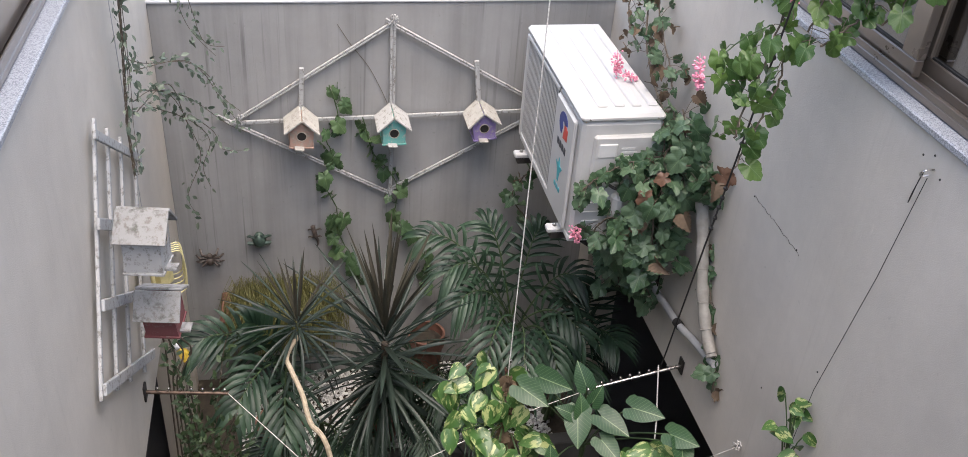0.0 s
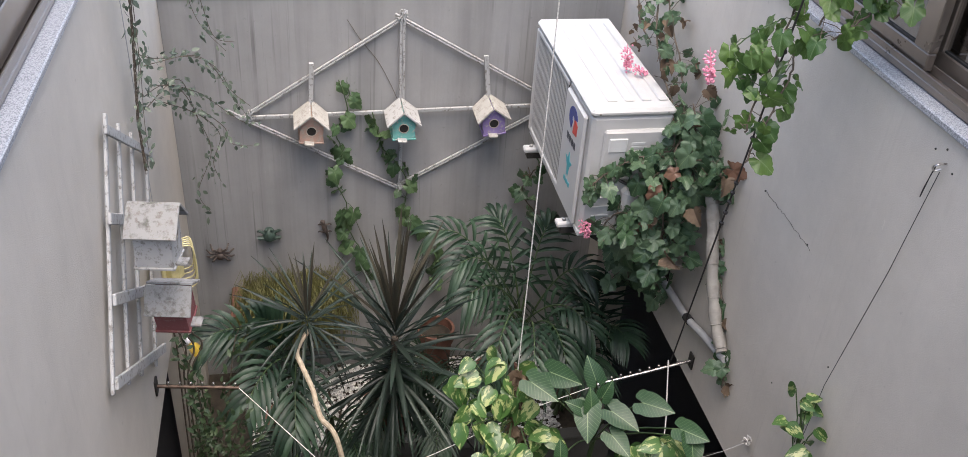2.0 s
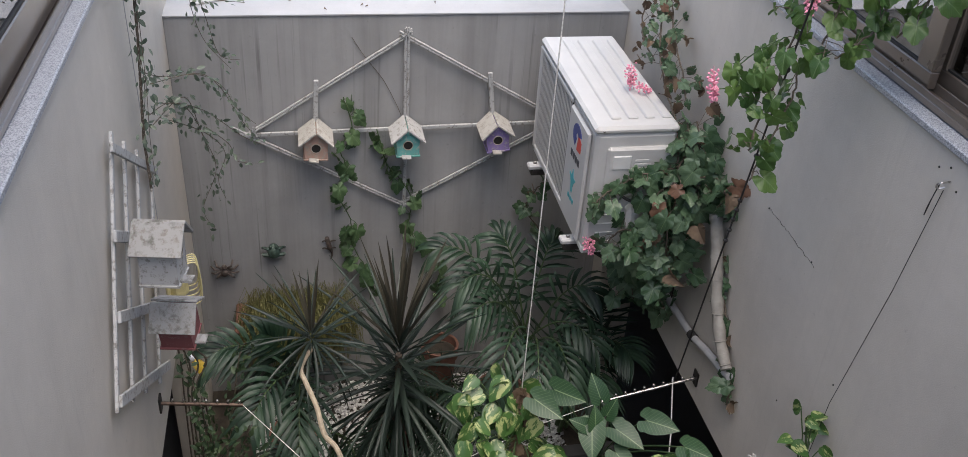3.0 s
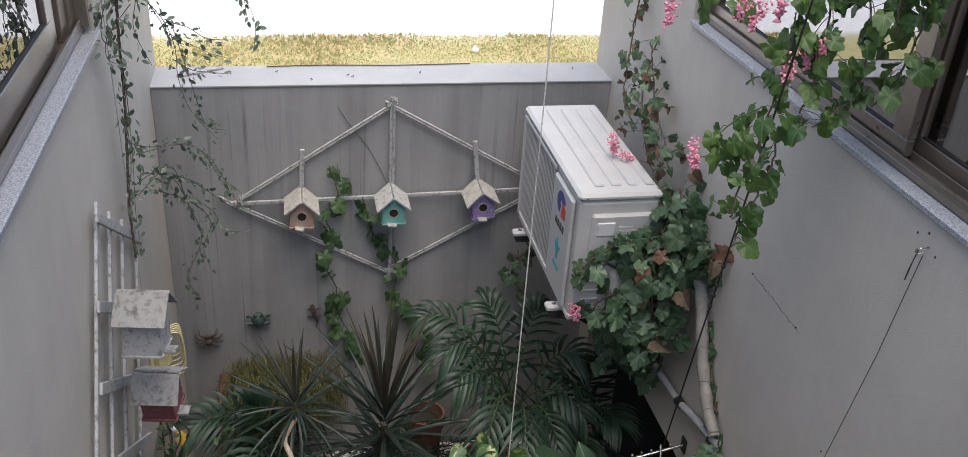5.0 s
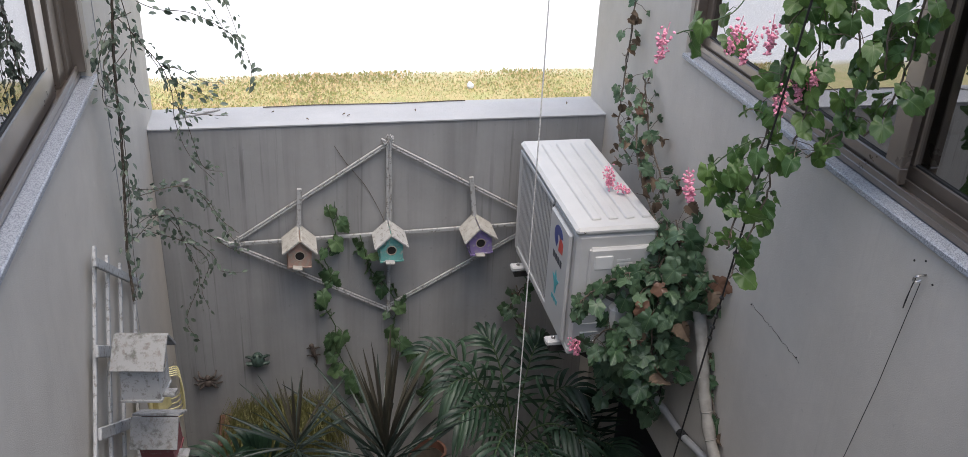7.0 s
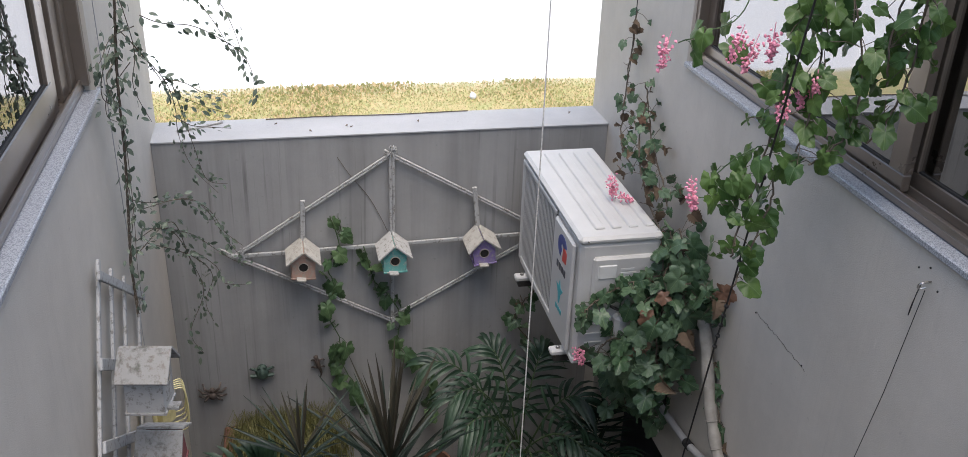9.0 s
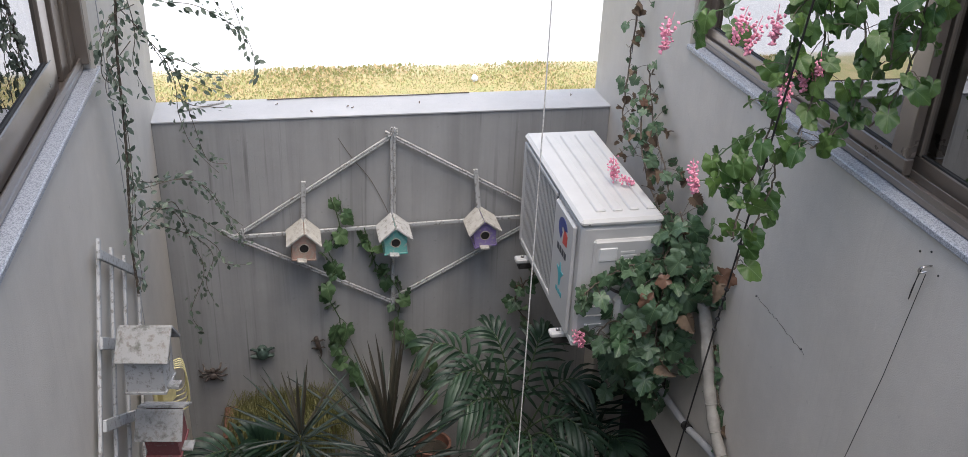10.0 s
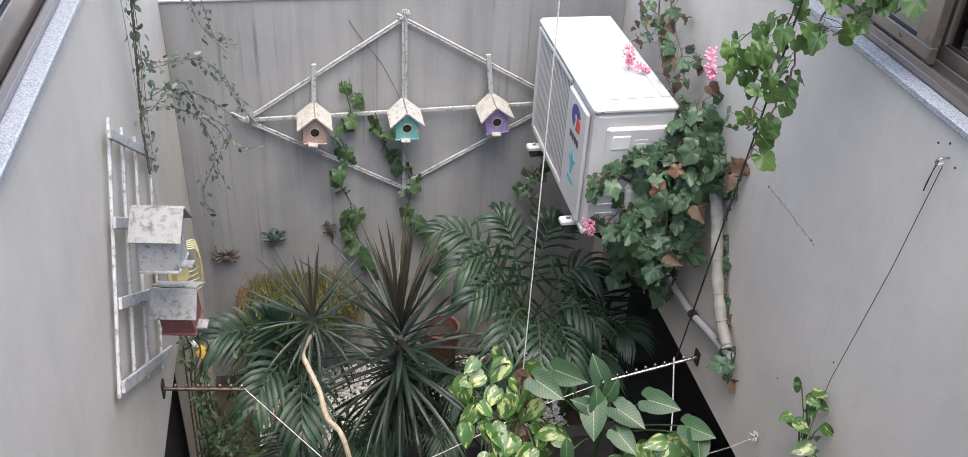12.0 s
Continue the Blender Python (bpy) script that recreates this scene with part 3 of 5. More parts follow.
def build_ac():
    """Outdoor unit on wall brackets; its grille faces the left-hand wall."""
    X0, X1, Y0, Y1, Z0, Z1 = 1.058, 1.388, 3.035, 3.925, 2.822, 3.398
    o = Vector(((X0 + X1) / 2, (Y0 + Y1) / 2, Z0))
    u = thing("air_conditioner", "cream white outdoor air conditioner unit overgrown with vine", "air conditioner", at=Matrix.Translation(o))
    hx, hy, hz = (X1 - X0) / 2, (Y1 - Y0) / 2, Z1 - Z0
    part("body", Geo().box((-hx + 0.006, -hy, 0.02), (hx, hy, hz - 0.03), None, 0.014), AC_WHITE, u, "", True)
    part("base_pan", Geo().box((-hx + 0.004, -hy + 0.004, 0.0), (hx - 0.004, hy - 0.004, 0.03), None, 0.006), AC_GREY, u)
    lid = part("lid", Geo().box((-hx - 0.004, -hy - 0.006, hz - 0.032), (hx + 0.004, hy + 0.006, hz), None, 0.012), AC_WHITE, u, "", True)
    for k in range(4):
        x = -hx + 0.075 + k * 0.068
        part("lid_rib", Geo().box((x, -hy + 0.06, hz - 0.003), (x + 0.040, hy - 0.06, hz + 0.009), None, 0.005), AC_WHITE, lid)
    # grille on the face towards the opposite wall
    part("coil", Geo().box((-hx + 0.0035, -0.11, 0.06), (-hx + 0.008, hy - 0.03, hz - 0.06)), AC_SLOT, u, "dark coil behind the grille")
    rib = Geo().box((0.0, -0.0036, 0.05), (0.006, 0.0036, hz - 0.055), None, 0.001).mesh("rib", AC_WHITE)
    for k in range(25):
        part("rib", rib, AC_WHITE, u, at=Matrix.Translation((-hx + 0.0002, -0.100 + k * 0.0212, 0)))
    ring = Geo().box((-hx - 0.004, hy - 0.035, 0.03), (-hx + 0.006, hy - 0.004, hz - 0.04), None, 0.003)
    ring.box((-hx - 0.004, -0.12, hz - 0.055), (-hx + 0.006, hy - 0.035, hz - 0.036), None, 0.003)
    ring.box((-hx - 0.004, -0.12, 0.026), (-hx + 0.006, hy - 0.035, 0.05), None, 0.003)
    part("grille_frame", ring, AC_WHITE, u)
    panel = part("front_panel", Geo().box((-hx - 0.012, -hy + 0.045, 0.03), (-hx + 0.006, -0.13, hz - 0.05), None, 0.010), AC_WHITE, u, "", True)
    fx = -hx - 0.0135
    yc = -hy + 0.18

    def mark(name, pts, mat):
        m = Matrix.Translation((fx, yc, 0)) @ Matrix.Rotation(radians(-90), 4, "Z")
        part(name, Geo().prism([(a * 1.35, (b - 0.36) * 1.15 + 0.375) for a, b in pts], 0.002, m), mat, panel)
    arc = lambda r, a0, a1, n: [(r * math.cos(radians(a0 + (a1 - a0) * i / n)), r * math.sin(radians(a0 + (a1 - a0) * i / n))) for i in range(n + 1)]
    mark("emblem", [(x, 0.42 + z) for x, z in arc(0.045, 20, 250, 12) + arc(0.012, 250, 20, 6)], BLUE_INK)
    mark("emblem", [(0.004, 0.372), (0.044, 0.378), (0.046, 0.418), (0.012, 0.432)], RED_INK)
    for k in range(4):
        mark("lettering_bar", [(-0.045 + k * 0.024, 0.325), (-0.028 + k * 0.024, 0.325), (-0.028 + k * 0.024, 0.350), (-0.045 + k * 0.024, 0.350)], DARK_INK)
    mark("emblem", [(-0.006, 0.20), (0.006, 0.20), (0.012, 0.235), (0.034, 0.262), (0.010, 0.262), (0.0, 0.292), (-0.010, 0.262), (-0.032, 0.265), (-0.012, 0.235)], TEAL_INK)
    for k in range(3):
        mark("lettering_bar", [(-0.030 + k * 0.022, 0.165), (-0.014 + k * 0.022, 0.165), (-0.012 + k * 0.022, 0.183), (-0.028 + k * 0.022, 0.183)], TEAL_INK)
    # service side
    ys = -hy - 0.001
    part("side_cover", Geo().box((-hx + 0.055, ys - 0.016, 0.27), (hx - 0.02, ys + 0.01, hz - 0.085), None, 0.009), AC_WHITE, u, "", True)
    part("hand_grip", Geo().box((-hx + 0.075, ys - 0.020, 0.40), (-hx + 0.15, ys - 0.012, 0.46), None, 0.004), AC_GREY, u)
    for k in range(5):
        part("louvre", Geo().box((-hx + 0.05, ys - 0.004, 0.06 + k * 0.042), (-hx + 0.12, ys + 0.004, 0.064 + k * 0.042)), AC_GREY, u)
    for k in range(7):
        w = (0.06, 0.075, 0.05, 0.07, 0.04, 0.065, 0.055)[k]
        part("lettering_bar", Geo().box((0.0, ys - 0.0175, 0.33 + k * 0.017), (w, ys - 0.015, 0.339 + k * 0.017)), AC_GREY, u, "faint rating plate line")
    part("valve_cover", Geo().box((-0.01, ys - 0.05, 0.03), (0.12, ys + 0.01, 0.24), None, 0.016), AC_WHITE, u, "", True)
    for x, z in ((-hx + 0.03, hz - 0.016), (-hx + 0.03, 0.02), (hx - 0.03, hz - 0.016)):
        part("screw", Geo().ball((x, -hy - 0.006, z), 0.005, 6, 3), STEEL, u)
    for y in (3.165, 3.79):
        b = thing("wall_bracket", "dark steel wall bracket carrying the air conditioner", "bracket", "ac brackets", at=Matrix.Translation((XR, y, Z0 - 0.02)))
        part("arm", Geo().box((-0.53, -0.02, -0.035), (0, 0.02, -0.004), None, 0.003), IRON, b)
        part("plate", Geo().box((-0.006, -0.025, -0.36), (0.0, 0.025, 0.04), None, 0.002), IRON, b)
        part("brace", slat((-0.42, 0, -0.035), (-0.006, 0, -0.33), 0.025, 0.006, (0, 1, 0)), IRON, b)
        part("rubber_foot", Geo().box((-0.545, -0.024, -0.004), (-0.47, 0.024, 0.02), None, 0.006), AC_WHITE, b, "white plastic anti-vibration pad", True)
        part("bolt", Geo().ball((-0.51, 0, 0.022), 0.010, 8, 4), STEEL, b)


build_ac()


# ---- plants ----
rng = random.Random(7)
U = rng.uniform


def leaf_geo(rows, fold=0.12, droop=0.12, wave=0.0, seed=0):
    """A leaf of unit length along y; rows are (place along, half width)."""
    r = random.Random(seed)
    g = Geo()
    for s, w in rows:
        z = -droop * max(s, 0) ** 2
        jag = wave * r.uniform(-1, 1)
        g.v += [(-w, s + jag * 0.3, z + fold * w + jag), (-w * 0.5, s * 0.97 + 0.01, z + fold * w * 0.4), (0, max(s, 0.0), z),
                (w * 0.5, s * 0.97 + 0.01, z + fold * w * 0.4), (w, s + wave * r.uniform(-0.3, 0.3), z + fold * w + wave * r.uniform(-1, 1))]
    for i in range(len(rows) - 1):
        for k in range(4):
            a = i * 5 + k
            g.f.append((a, a + 1, a + 6, a + 5))
    return g


LOBED = [(-0.12, 0.22), (-0.08, 0.38), (0.0, 0.36), (0.06, 0.48), (0.13, 0.43), (0.20, 0.53), (0.28, 0.40), (0.36, 0.46), (0.44, 0.37), (0.52, 0.39), (0.60, 0.27), (0.68, 0.29), (0.77, 0.18), (0.86, 0.16), (1.0, 0.01)]
OVAL = [(-0.05, 0.12), (0.0, 0.24), (0.12, 0.34), (0.28, 0.37), (0.45, 0.34), (0.62, 0.27), (0.78, 0.17), (0.90, 0.08), (1.0, 0.004)]
ARROW = [(-0.26, 0.18), (-0.18, 0.33), (-0.06, 0.40), (0.06, 0.37), (0.2, 0.39), (0.4, 0.36), (0.6, 0.28), (0.78, 0.17), (0.9, 0.08), (1.0, 0.003)]
BLADE = [(0.0, 0.011), (0.08, 0.014), (0.2, 0.020), (0.35, 0.0225), (0.5, 0.022), (0.65, 0.019), (0.8, 0.013), (0.92, 0.006), (1.0, 0.001)]


def leaf_set(name, rows, mat, count=4, **kw):
    out = []
    for i in range(count):
        k = dict(kw)
        k["droop"] = kw.get("droop", 0.12) * (0.4 + 0.5 * i)
        out.append(leaf_geo(rows, seed=i + 3, **k).mesh(name, mat, True))
    return out


def palmate(seed, lobes=0.13, teeth=0.05, crinkle=0.035, fold=0.10, droop=0.15, curl=0.2):
    """A rounded, lobed and wavy vine leaf of unit length along y, notched at the stalk."""
    r = random.Random(seed)
    g, n = Geo(), 30
    ph, skew = r.uniform(-0.4, 0.4), r.uniform(-0.12, 0.12)
    g.v.append((0.0, 0.30, 0.0))
    for ring in (0.55, 1.0):
        for i in range(n):
            a = -math.pi + 0.16 + (2 * math.pi - 0.32) * i / (n - 1)
            rad = 0.54 * (1.0 + lobes * math.cos(5 * a + ph * math.sin(a)) + 0.12 * math.cos(a) + (teeth * (1 if i % 2 else -1) + r.uniform(-0.04, 0.04)) * ring)
            rad *= 1.0 - 0.42 * max(0.0, (abs(a) - 2.6) / 0.54)
            rad *= ring * (1 + skew * math.sin(a))
            x, y = rad * math.sin(a) * 0.92, 0.30 + rad * math.cos(a) * (1.22 if abs(a) < 1.571 else 1.0)
            z = fold * abs(x) - droop * max(y, 0) ** 2 - curl * (rad ** 3) + crinkle * ring * math.sin(5 * a + 1.3 * seed) + crinkle * r.uniform(-0.6, 0.6) * ring
            g.v.append((x, y, z))
    for i in range(n - 1):
        g.f.append((0, 1 + i, 2 + i))
        g.f.append((1 + i, 1 + n + i, 2 + n + i, 2 + i))
    return g


CORAL_LEAVES = [palmate(i, 0.09, 0.035, 0.05, 0.12, 0.06 + 0.09 * i, 0.25).mesh("leaf", IVY, True, 180) for i in range(6)]
AC_LEAVES = [palmate(i + 20, 0.13, 0.06, 0.05, 0.14, 0.05 + 0.08 * i, 0.22).mesh("leaf", IVY_AC, True, 180) for i in range(6)]
CREEP_LEAVES = [palmate(i + 40, 0.12, 0.05, 0.045, 0.1, 0.1 + 0.08 * i, 0.2).mesh("leaf", CREEP, True, 180) for i in range(5)]
POTHOS_LEAVES = leaf_set("leaf", OVAL, POTHOS, 4, fold=0.25, droop=0.2, wave=0.012)
ARROW_LEAVES = [leaf_geo(ARROW, fold=0.18, droop=0.14, seed=i) for i in range(2)]
DRY_LEAVES = leaf_set("dry_leaf", LOBED, DRY_LEAF, 3, fold=0.9, droop=0.5, wave=0.08)


def jitter(v, a):
    return Vector(v) + Vector((U(-a, a), U(-a, a), U(-a, a)))


def vine(ob, pts, leaves, spacing, size, facing, spread, r=0.003, stem_mat=BARK, dry=0.0, hang=0.5):
    """A stem through points, with a leaf on a stalk at every step; leaves turn to facing."""
    path = curve(pts, 6)
    g = Geo().tube([jitter(p, r * 1.2) for p in path], r, 5)
    run = 0.0
    for a, b in zip(path, path[1:]):
        run += (b - a).length
        while run > spacing:
            run -= spacing * U(0.6, 1.4)
            out = jitter((0, 0, 0), 1.0)
            tip = a + out.normalized() * U(0.2, 1.0) * spread
            g.tube([a, (a + tip) / 2 + Vector((0, 0, 0.008)), tip], 0.0012, 4)
            n = (Vector(facing) + jitter((0, 0, 0), 0.55)).normalized()
            d = Vector((U(-0.8, 0.8), U(-0.8, 0.8), -hang + U(-0.5, 0.5)))
            part("leaf" if U(0, 1) > dry else "dry_leaf", rng.choice(leaves) if U(0, 1) > dry else rng.choice(DRY_LEAVES), None, ob, at=aim(tip, d, n, U(*size), 0))
    part("stem", g, stem_mat, ob)


def flower_cluster(ob, p, direction, n=60, length=0.075, r=0.020):
    g = Geo()
    d = Vector(direction).normalized()
    for i in range(n):
        t = i / n
        c = Vector(p) + d * length * t + jitter((0, 0, 0), r * (1 - 0.55 * t))
        s = U(0.0032, 0.0060)
        m = Matrix.Translation(c) @ Euler((U(0, 3), U(0, 3), U(0, 3))).to_matrix().to_4x4() @ Matrix.Diagonal((s, s * 0.8, s * 1.3, 1))
        g.lathe([(0.15, -1), (0.9, -0.35), (1.0, 0.3), (0.1, 1.0)], 5, m)
    g.tube([Vector(p) - d * 0.03, Vector(p) + d * length], 0.0012, 4)
    part("blossom_spray", g, PINK, ob, "bright pink blossom spray")


def coral_vine():
    v = thing("coral_vine", "green climbing vine with pink blossoms hanging on a wire", "vine", at=Matrix.Identity(4))
    f = (-0.45, -0.55, 0.65)
    wire = [(1.36, 2.28, 4.62), (1.33, 2.24, 4.38), (1.30, 2.22, 4.20), (1.27, 2.20, 4.03), (1.22, 2.17, 3.88), (1.19, 2.14, 3.78)]
    vine(v, wire, CORAL_LEAVES, 0.0125, (0.034, 0.062), f, 0.08)
    vine(v, [(1.42, 2.28, 4.66), (1.47, 2.18, 4.40), (1.46, 2.10, 4.24), (1.42, 2.10, 4.12), (1.36, 2.12, 4.06)], CORAL_LEAVES, 0.0145, (0.034, 0.060), f, 0.09)
    vine(v, [(1.40, 2.35, 4.64), (1.40, 2.24, 4.40), (1.38, 2.18, 4.22), (1.34, 2.16, 4.08)], CORAL_LEAVES, 0.0165, (0.034, 0.060), f, 0.09)
    vine(v, [(1.30, 2.40, 4.60), (1.23, 2.36, 4.42), (1.14, 2.37, 4.36), (1.06, 2.38, 4.33)], CORAL_LEAVES, 0.045, (0.05, 0.08), f, 0.05, 0.002, GREEN_STEM)
    vine(v, [(1.27, 2.22, 4.08), (1.21, 2.24, 4.04), (1.16, 2.24, 3.99), (1.155, 2.21, 3.95), (1.10, 2.22, 3.93)], CORAL_LEAVES, 0.04, (0.05, 0.07), f, 0.03, 0.002, GREEN_STEM)
    vine(v, [(1.50, 1.98, 4.70), (1.515, 2.00, 4.45), (1.515, 2.02, 4.28), (1.48, 2.06, 4.14)], CORAL_LEAVES, 0.016, (0.034, 0.058), f, 0.07)
    vine(v, [(1.30, 2.18, 4.02), (1.30, 2.17, 3.94), (1.27, 2.16, 3.84), (1.24, 2.16, 3.74), (1.22, 2.15, 3.68)], CORAL_LEAVES, 0.034, (0.040, 0.066), f, 0.05)
    vine(v, [(1.52, 2.05, 4.66), (1.50, 2.08, 4.45), (1.49, 2.05, 4.30)], CORAL_LEAVES, 0.0165, (0.034, 0.060), f, 0.08)
    for p, d in (((1.035, 2.39, 4.33), (-0.2, 0, -1)), ((1.24, 2.29, 4.345), (-0.3, 0, -1)), ((1.34, 2.20, 4.27), (0.2, 0, -1)), ((1.37, 2.17, 4.28), (0.1, 0, -1)),
                 ((1.28, 2.27, 4.38), (0, 0, -1)), ((1.085, 2.225, 3.97), (0.15, -0.1, -1)), ((1.30, 2.18, 4.235), (-0.2, 0, -1)), ((1.20, 2.30, 4.37), (-0.2, 0.1, -1))):
        flower_cluster(v, p, d)


def ac_vine():
    v = thing("wall_vine", "dense dusty green vine smothering the air conditioner", "vine", at=Matrix.Identity(4))
    f = (-0.35, -0.65, 0.6)
    runs = [
        ([(1.50, 3.84, 4.05), (1.49, 3.84, 3.80), (1.47, 3.80, 3.62), (1.44, 3.70, 3.50), (1.43, 3.50, 3.46)], 0.022, (0.022, 0.045), 0.07, 0.55),
        ([(1.52, 3.70, 3.78), (1.51, 3.60, 3.66), (1.49, 3.48, 3.58), (1.47, 3.30, 3.50), (1.45, 3.15, 3.42)], 0.017, (0.026, 0.052), 0.09, 0.18),
        ([(1.50, 3.62, 3.70), (1.44, 3.50, 3.58), (1.40, 3.30, 3.46), (1.40, 3.10, 3.36), (1.38, 2.98, 3.26)], 0.018, (0.028, 0.055), 0.09, 0.30),
        ([(1.42, 3.05, 3.40), (1.40, 2.98, 3.30), (1.36, 2.96, 3.20), (1.30, 2.95, 3.10), (1.27, 2.95, 2.95), (1.32, 2.95, 2.80)], 0.010, (0.042, 0.078), 0.10, 0.05),
        ([(1.46, 3.05, 3.40), (1.46, 2.96, 3.28), (1.45, 2.92, 3.14), (1.43, 2.90, 3.00), (1.40, 2.90, 2.86), (1.38, 2.90, 2.72)], 0.0095, (0.045, 0.088), 0.11, 0.03),
        ([(1.44, 3.0, 3.30), (1.38, 2.93, 3.16), (1.37, 2.92, 3.05), (1.36, 2.90, 2.93), (1.40, 2.88, 2.80)], 0.010, (0.045, 0.085), 0.11, 0.03),
        ([(1.37, 2.98, 3.24), (1.24, 2.98, 3.22), (1.15, 2.98, 3.17), (1.09, 2.98, 3.12), (1.07, 2.98, 3.03)], 0.012, (0.04, 0.065), 0.055, 0.04),
        ([(1.40, 2.92, 3.22), (1.48, 2.90, 3.24), (1.52, 2.86, 3.22), (1.53, 2.80, 3.18), (1.47, 2.74, 3.28)], 0.011, (0.05, 0.085), 0.07, 0.05),
        ([(1.40, 2.90, 3.02), (1.28, 2.95, 2.98), (1.18, 2.98, 2.96), (1.14, 2.98, 2.86)], 0.013, (0.04, 0.07), 0.07, 0.04),
        ([(1.52, 2.76, 2.98), (1.535, 2.70, 2.86), (1.535, 2.62, 2.74), (1.53, 2.54, 2.64), (1.53, 2.48, 2.56), (1.53, 2.46, 2.48)], 0.026, (0.045, 0.08), 0.03, 0.1),
        ([(1.40, 3.02, 2.86), (1.42, 3.06, 2.72), (1.45, 3.08, 2.58), (1.47, 3.06, 2.46)], 0.010, (0.05, 0.09), 0.09, 0.03),
        ([(1.28, 3.08, 2.80), (1.33, 3.20, 2.66), (1.38, 3.26, 2.52), (1.42, 3.24, 2.40)], 0.012, (0.05, 0.085), 0.09, 0.02),
        ([(1.44, 3.30, 2.80), (1.46, 3.42, 2.62), (1.48, 3.50, 2.46)], 0.014, (0.05, 0.085), 0.08, 0.02),
        ([(1.16, 3.97, 2.62), (1.12, 4.05, 2.50), (1.10, 4.08, 2.38), (1.18, 4.05, 2.26)], 0.035, (0.05, 0.08), 0.05, 0.05),
    ]
    for pts, sp, size, spread, dry in runs:
        vine(v, pts, AC_LEAVES, sp, size, f, spread, 0.0035, BARK, dry)
    flower_cluster(v, (1.27, 3.33, 3.50), (0.1, 0, -0.6), 85, 0.08, 0.026)
    flower_cluster(v, (1.30, 3.30, 3.44), (0.6, 0, -0.3), 50, 0.06, 0.02)
    flower_cluster(v, (1.072, 3.0, 2.905), (0.3, 0, -0.8), 75, 0.06, 0.023)


def wall_creepers():
    for pts in ([(0.17, 0, 3.02), (0.21, 0, 2.86), (0.15, 0, 2.74), (0.18, 0, 2.62), (0.13, 0, 2.50), (0.19, 0, 2.33), (0.20, 0, 2.17), (0.27, 0, 1.99), (0.29, 0, 1.80)],
                [(0.33, 0, 2.84), (0.38, 0, 2.64), (0.44, 0, 2.56), (0.51, 0, 2.42), (0.49, 0, 2.27), (0.58, 0, 2.15), (0.65, 0, 2.05), (0.68, 0, 1.80)]):
        c = thing("wall_creeper", "green heart-leaved creeper climbing the grey wall", "vine", "wall creepers", at=Matrix.Identity(4))
        vine(c, [(x, YB - 0.05, z) for x, y, z in pts], CREEP_LEAVES, 0.034, (0.04, 0.085), (0, -0.85, 0.4), 0.055, 0.003, GREEN_STEM, 0.0, 0.8)
    t = thing("dead_tendril", "thin dry brown tendril stuck to the wall", "vine", at=Matrix.Identity(4))
    part("stem", Geo().tube(curve([(0.22, YB - 0.006, 3.30), (0.28, YB - 0.006, 3.20), (0.36, YB - 0.006, 3.09), (0.42, YB - 0.006, 2.97), (0.45, YB - 0.02, 2.90)], 5), 0.0014, 5), BARK, t)


def small_leaves(g, p, d, size, facing=(0, -0.6, 0.7)):
    """A small oval leaf joined into g."""
    m = aim(p, d, Vector(facing) + jitter((0, 0, 0), 0.7), size)
    g.add([(-0.0, 0, 0), (-0.22, 0.3, 0.04), (-0.2, 0.65, 0.03), (0, 1, -0.08), (0.2, 0.65, 0.03), (0.22, 0.3, 0.04), (0, 0.5, 0)],
          [(0, 1, 6), (1, 2, 6), (2, 3, 6), (3, 4, 6), (4, 5, 6), (5, 0, 6)][::1], m)


def twig_plant(name, label, runs, leaf_mat, size, spacing, r=0.002, stem_mat=BARK, facing=(0, -0.6, 0.7), spread=0.02):
    t = thing(name, label, "vine", at=Matrix.Identity(4))
    for pts in runs:
        path = curve([jitter(p, 0.012) for p in pts], 7)
        part("twig", Geo().tube(path, [r * (1 - 0.5 * i / len(path)) for i in range(len(path))], 5), stem_mat, t)
        g, run = Geo(), 0.0
        for a, b in zip(path, path[1:]):
            run += (b - a).length
            while run > spacing:
                run -= spacing * U(0.5, 1.5)
                d = (b - a).normalized() + jitter((0, 0, -0.1), 0.9)
                small_leaves(g, a + jitter((0, 0, 0), spread), d, U(*size), facing)
        if g.f:
            part("foliage", g, leaf_mat, t)
    return t


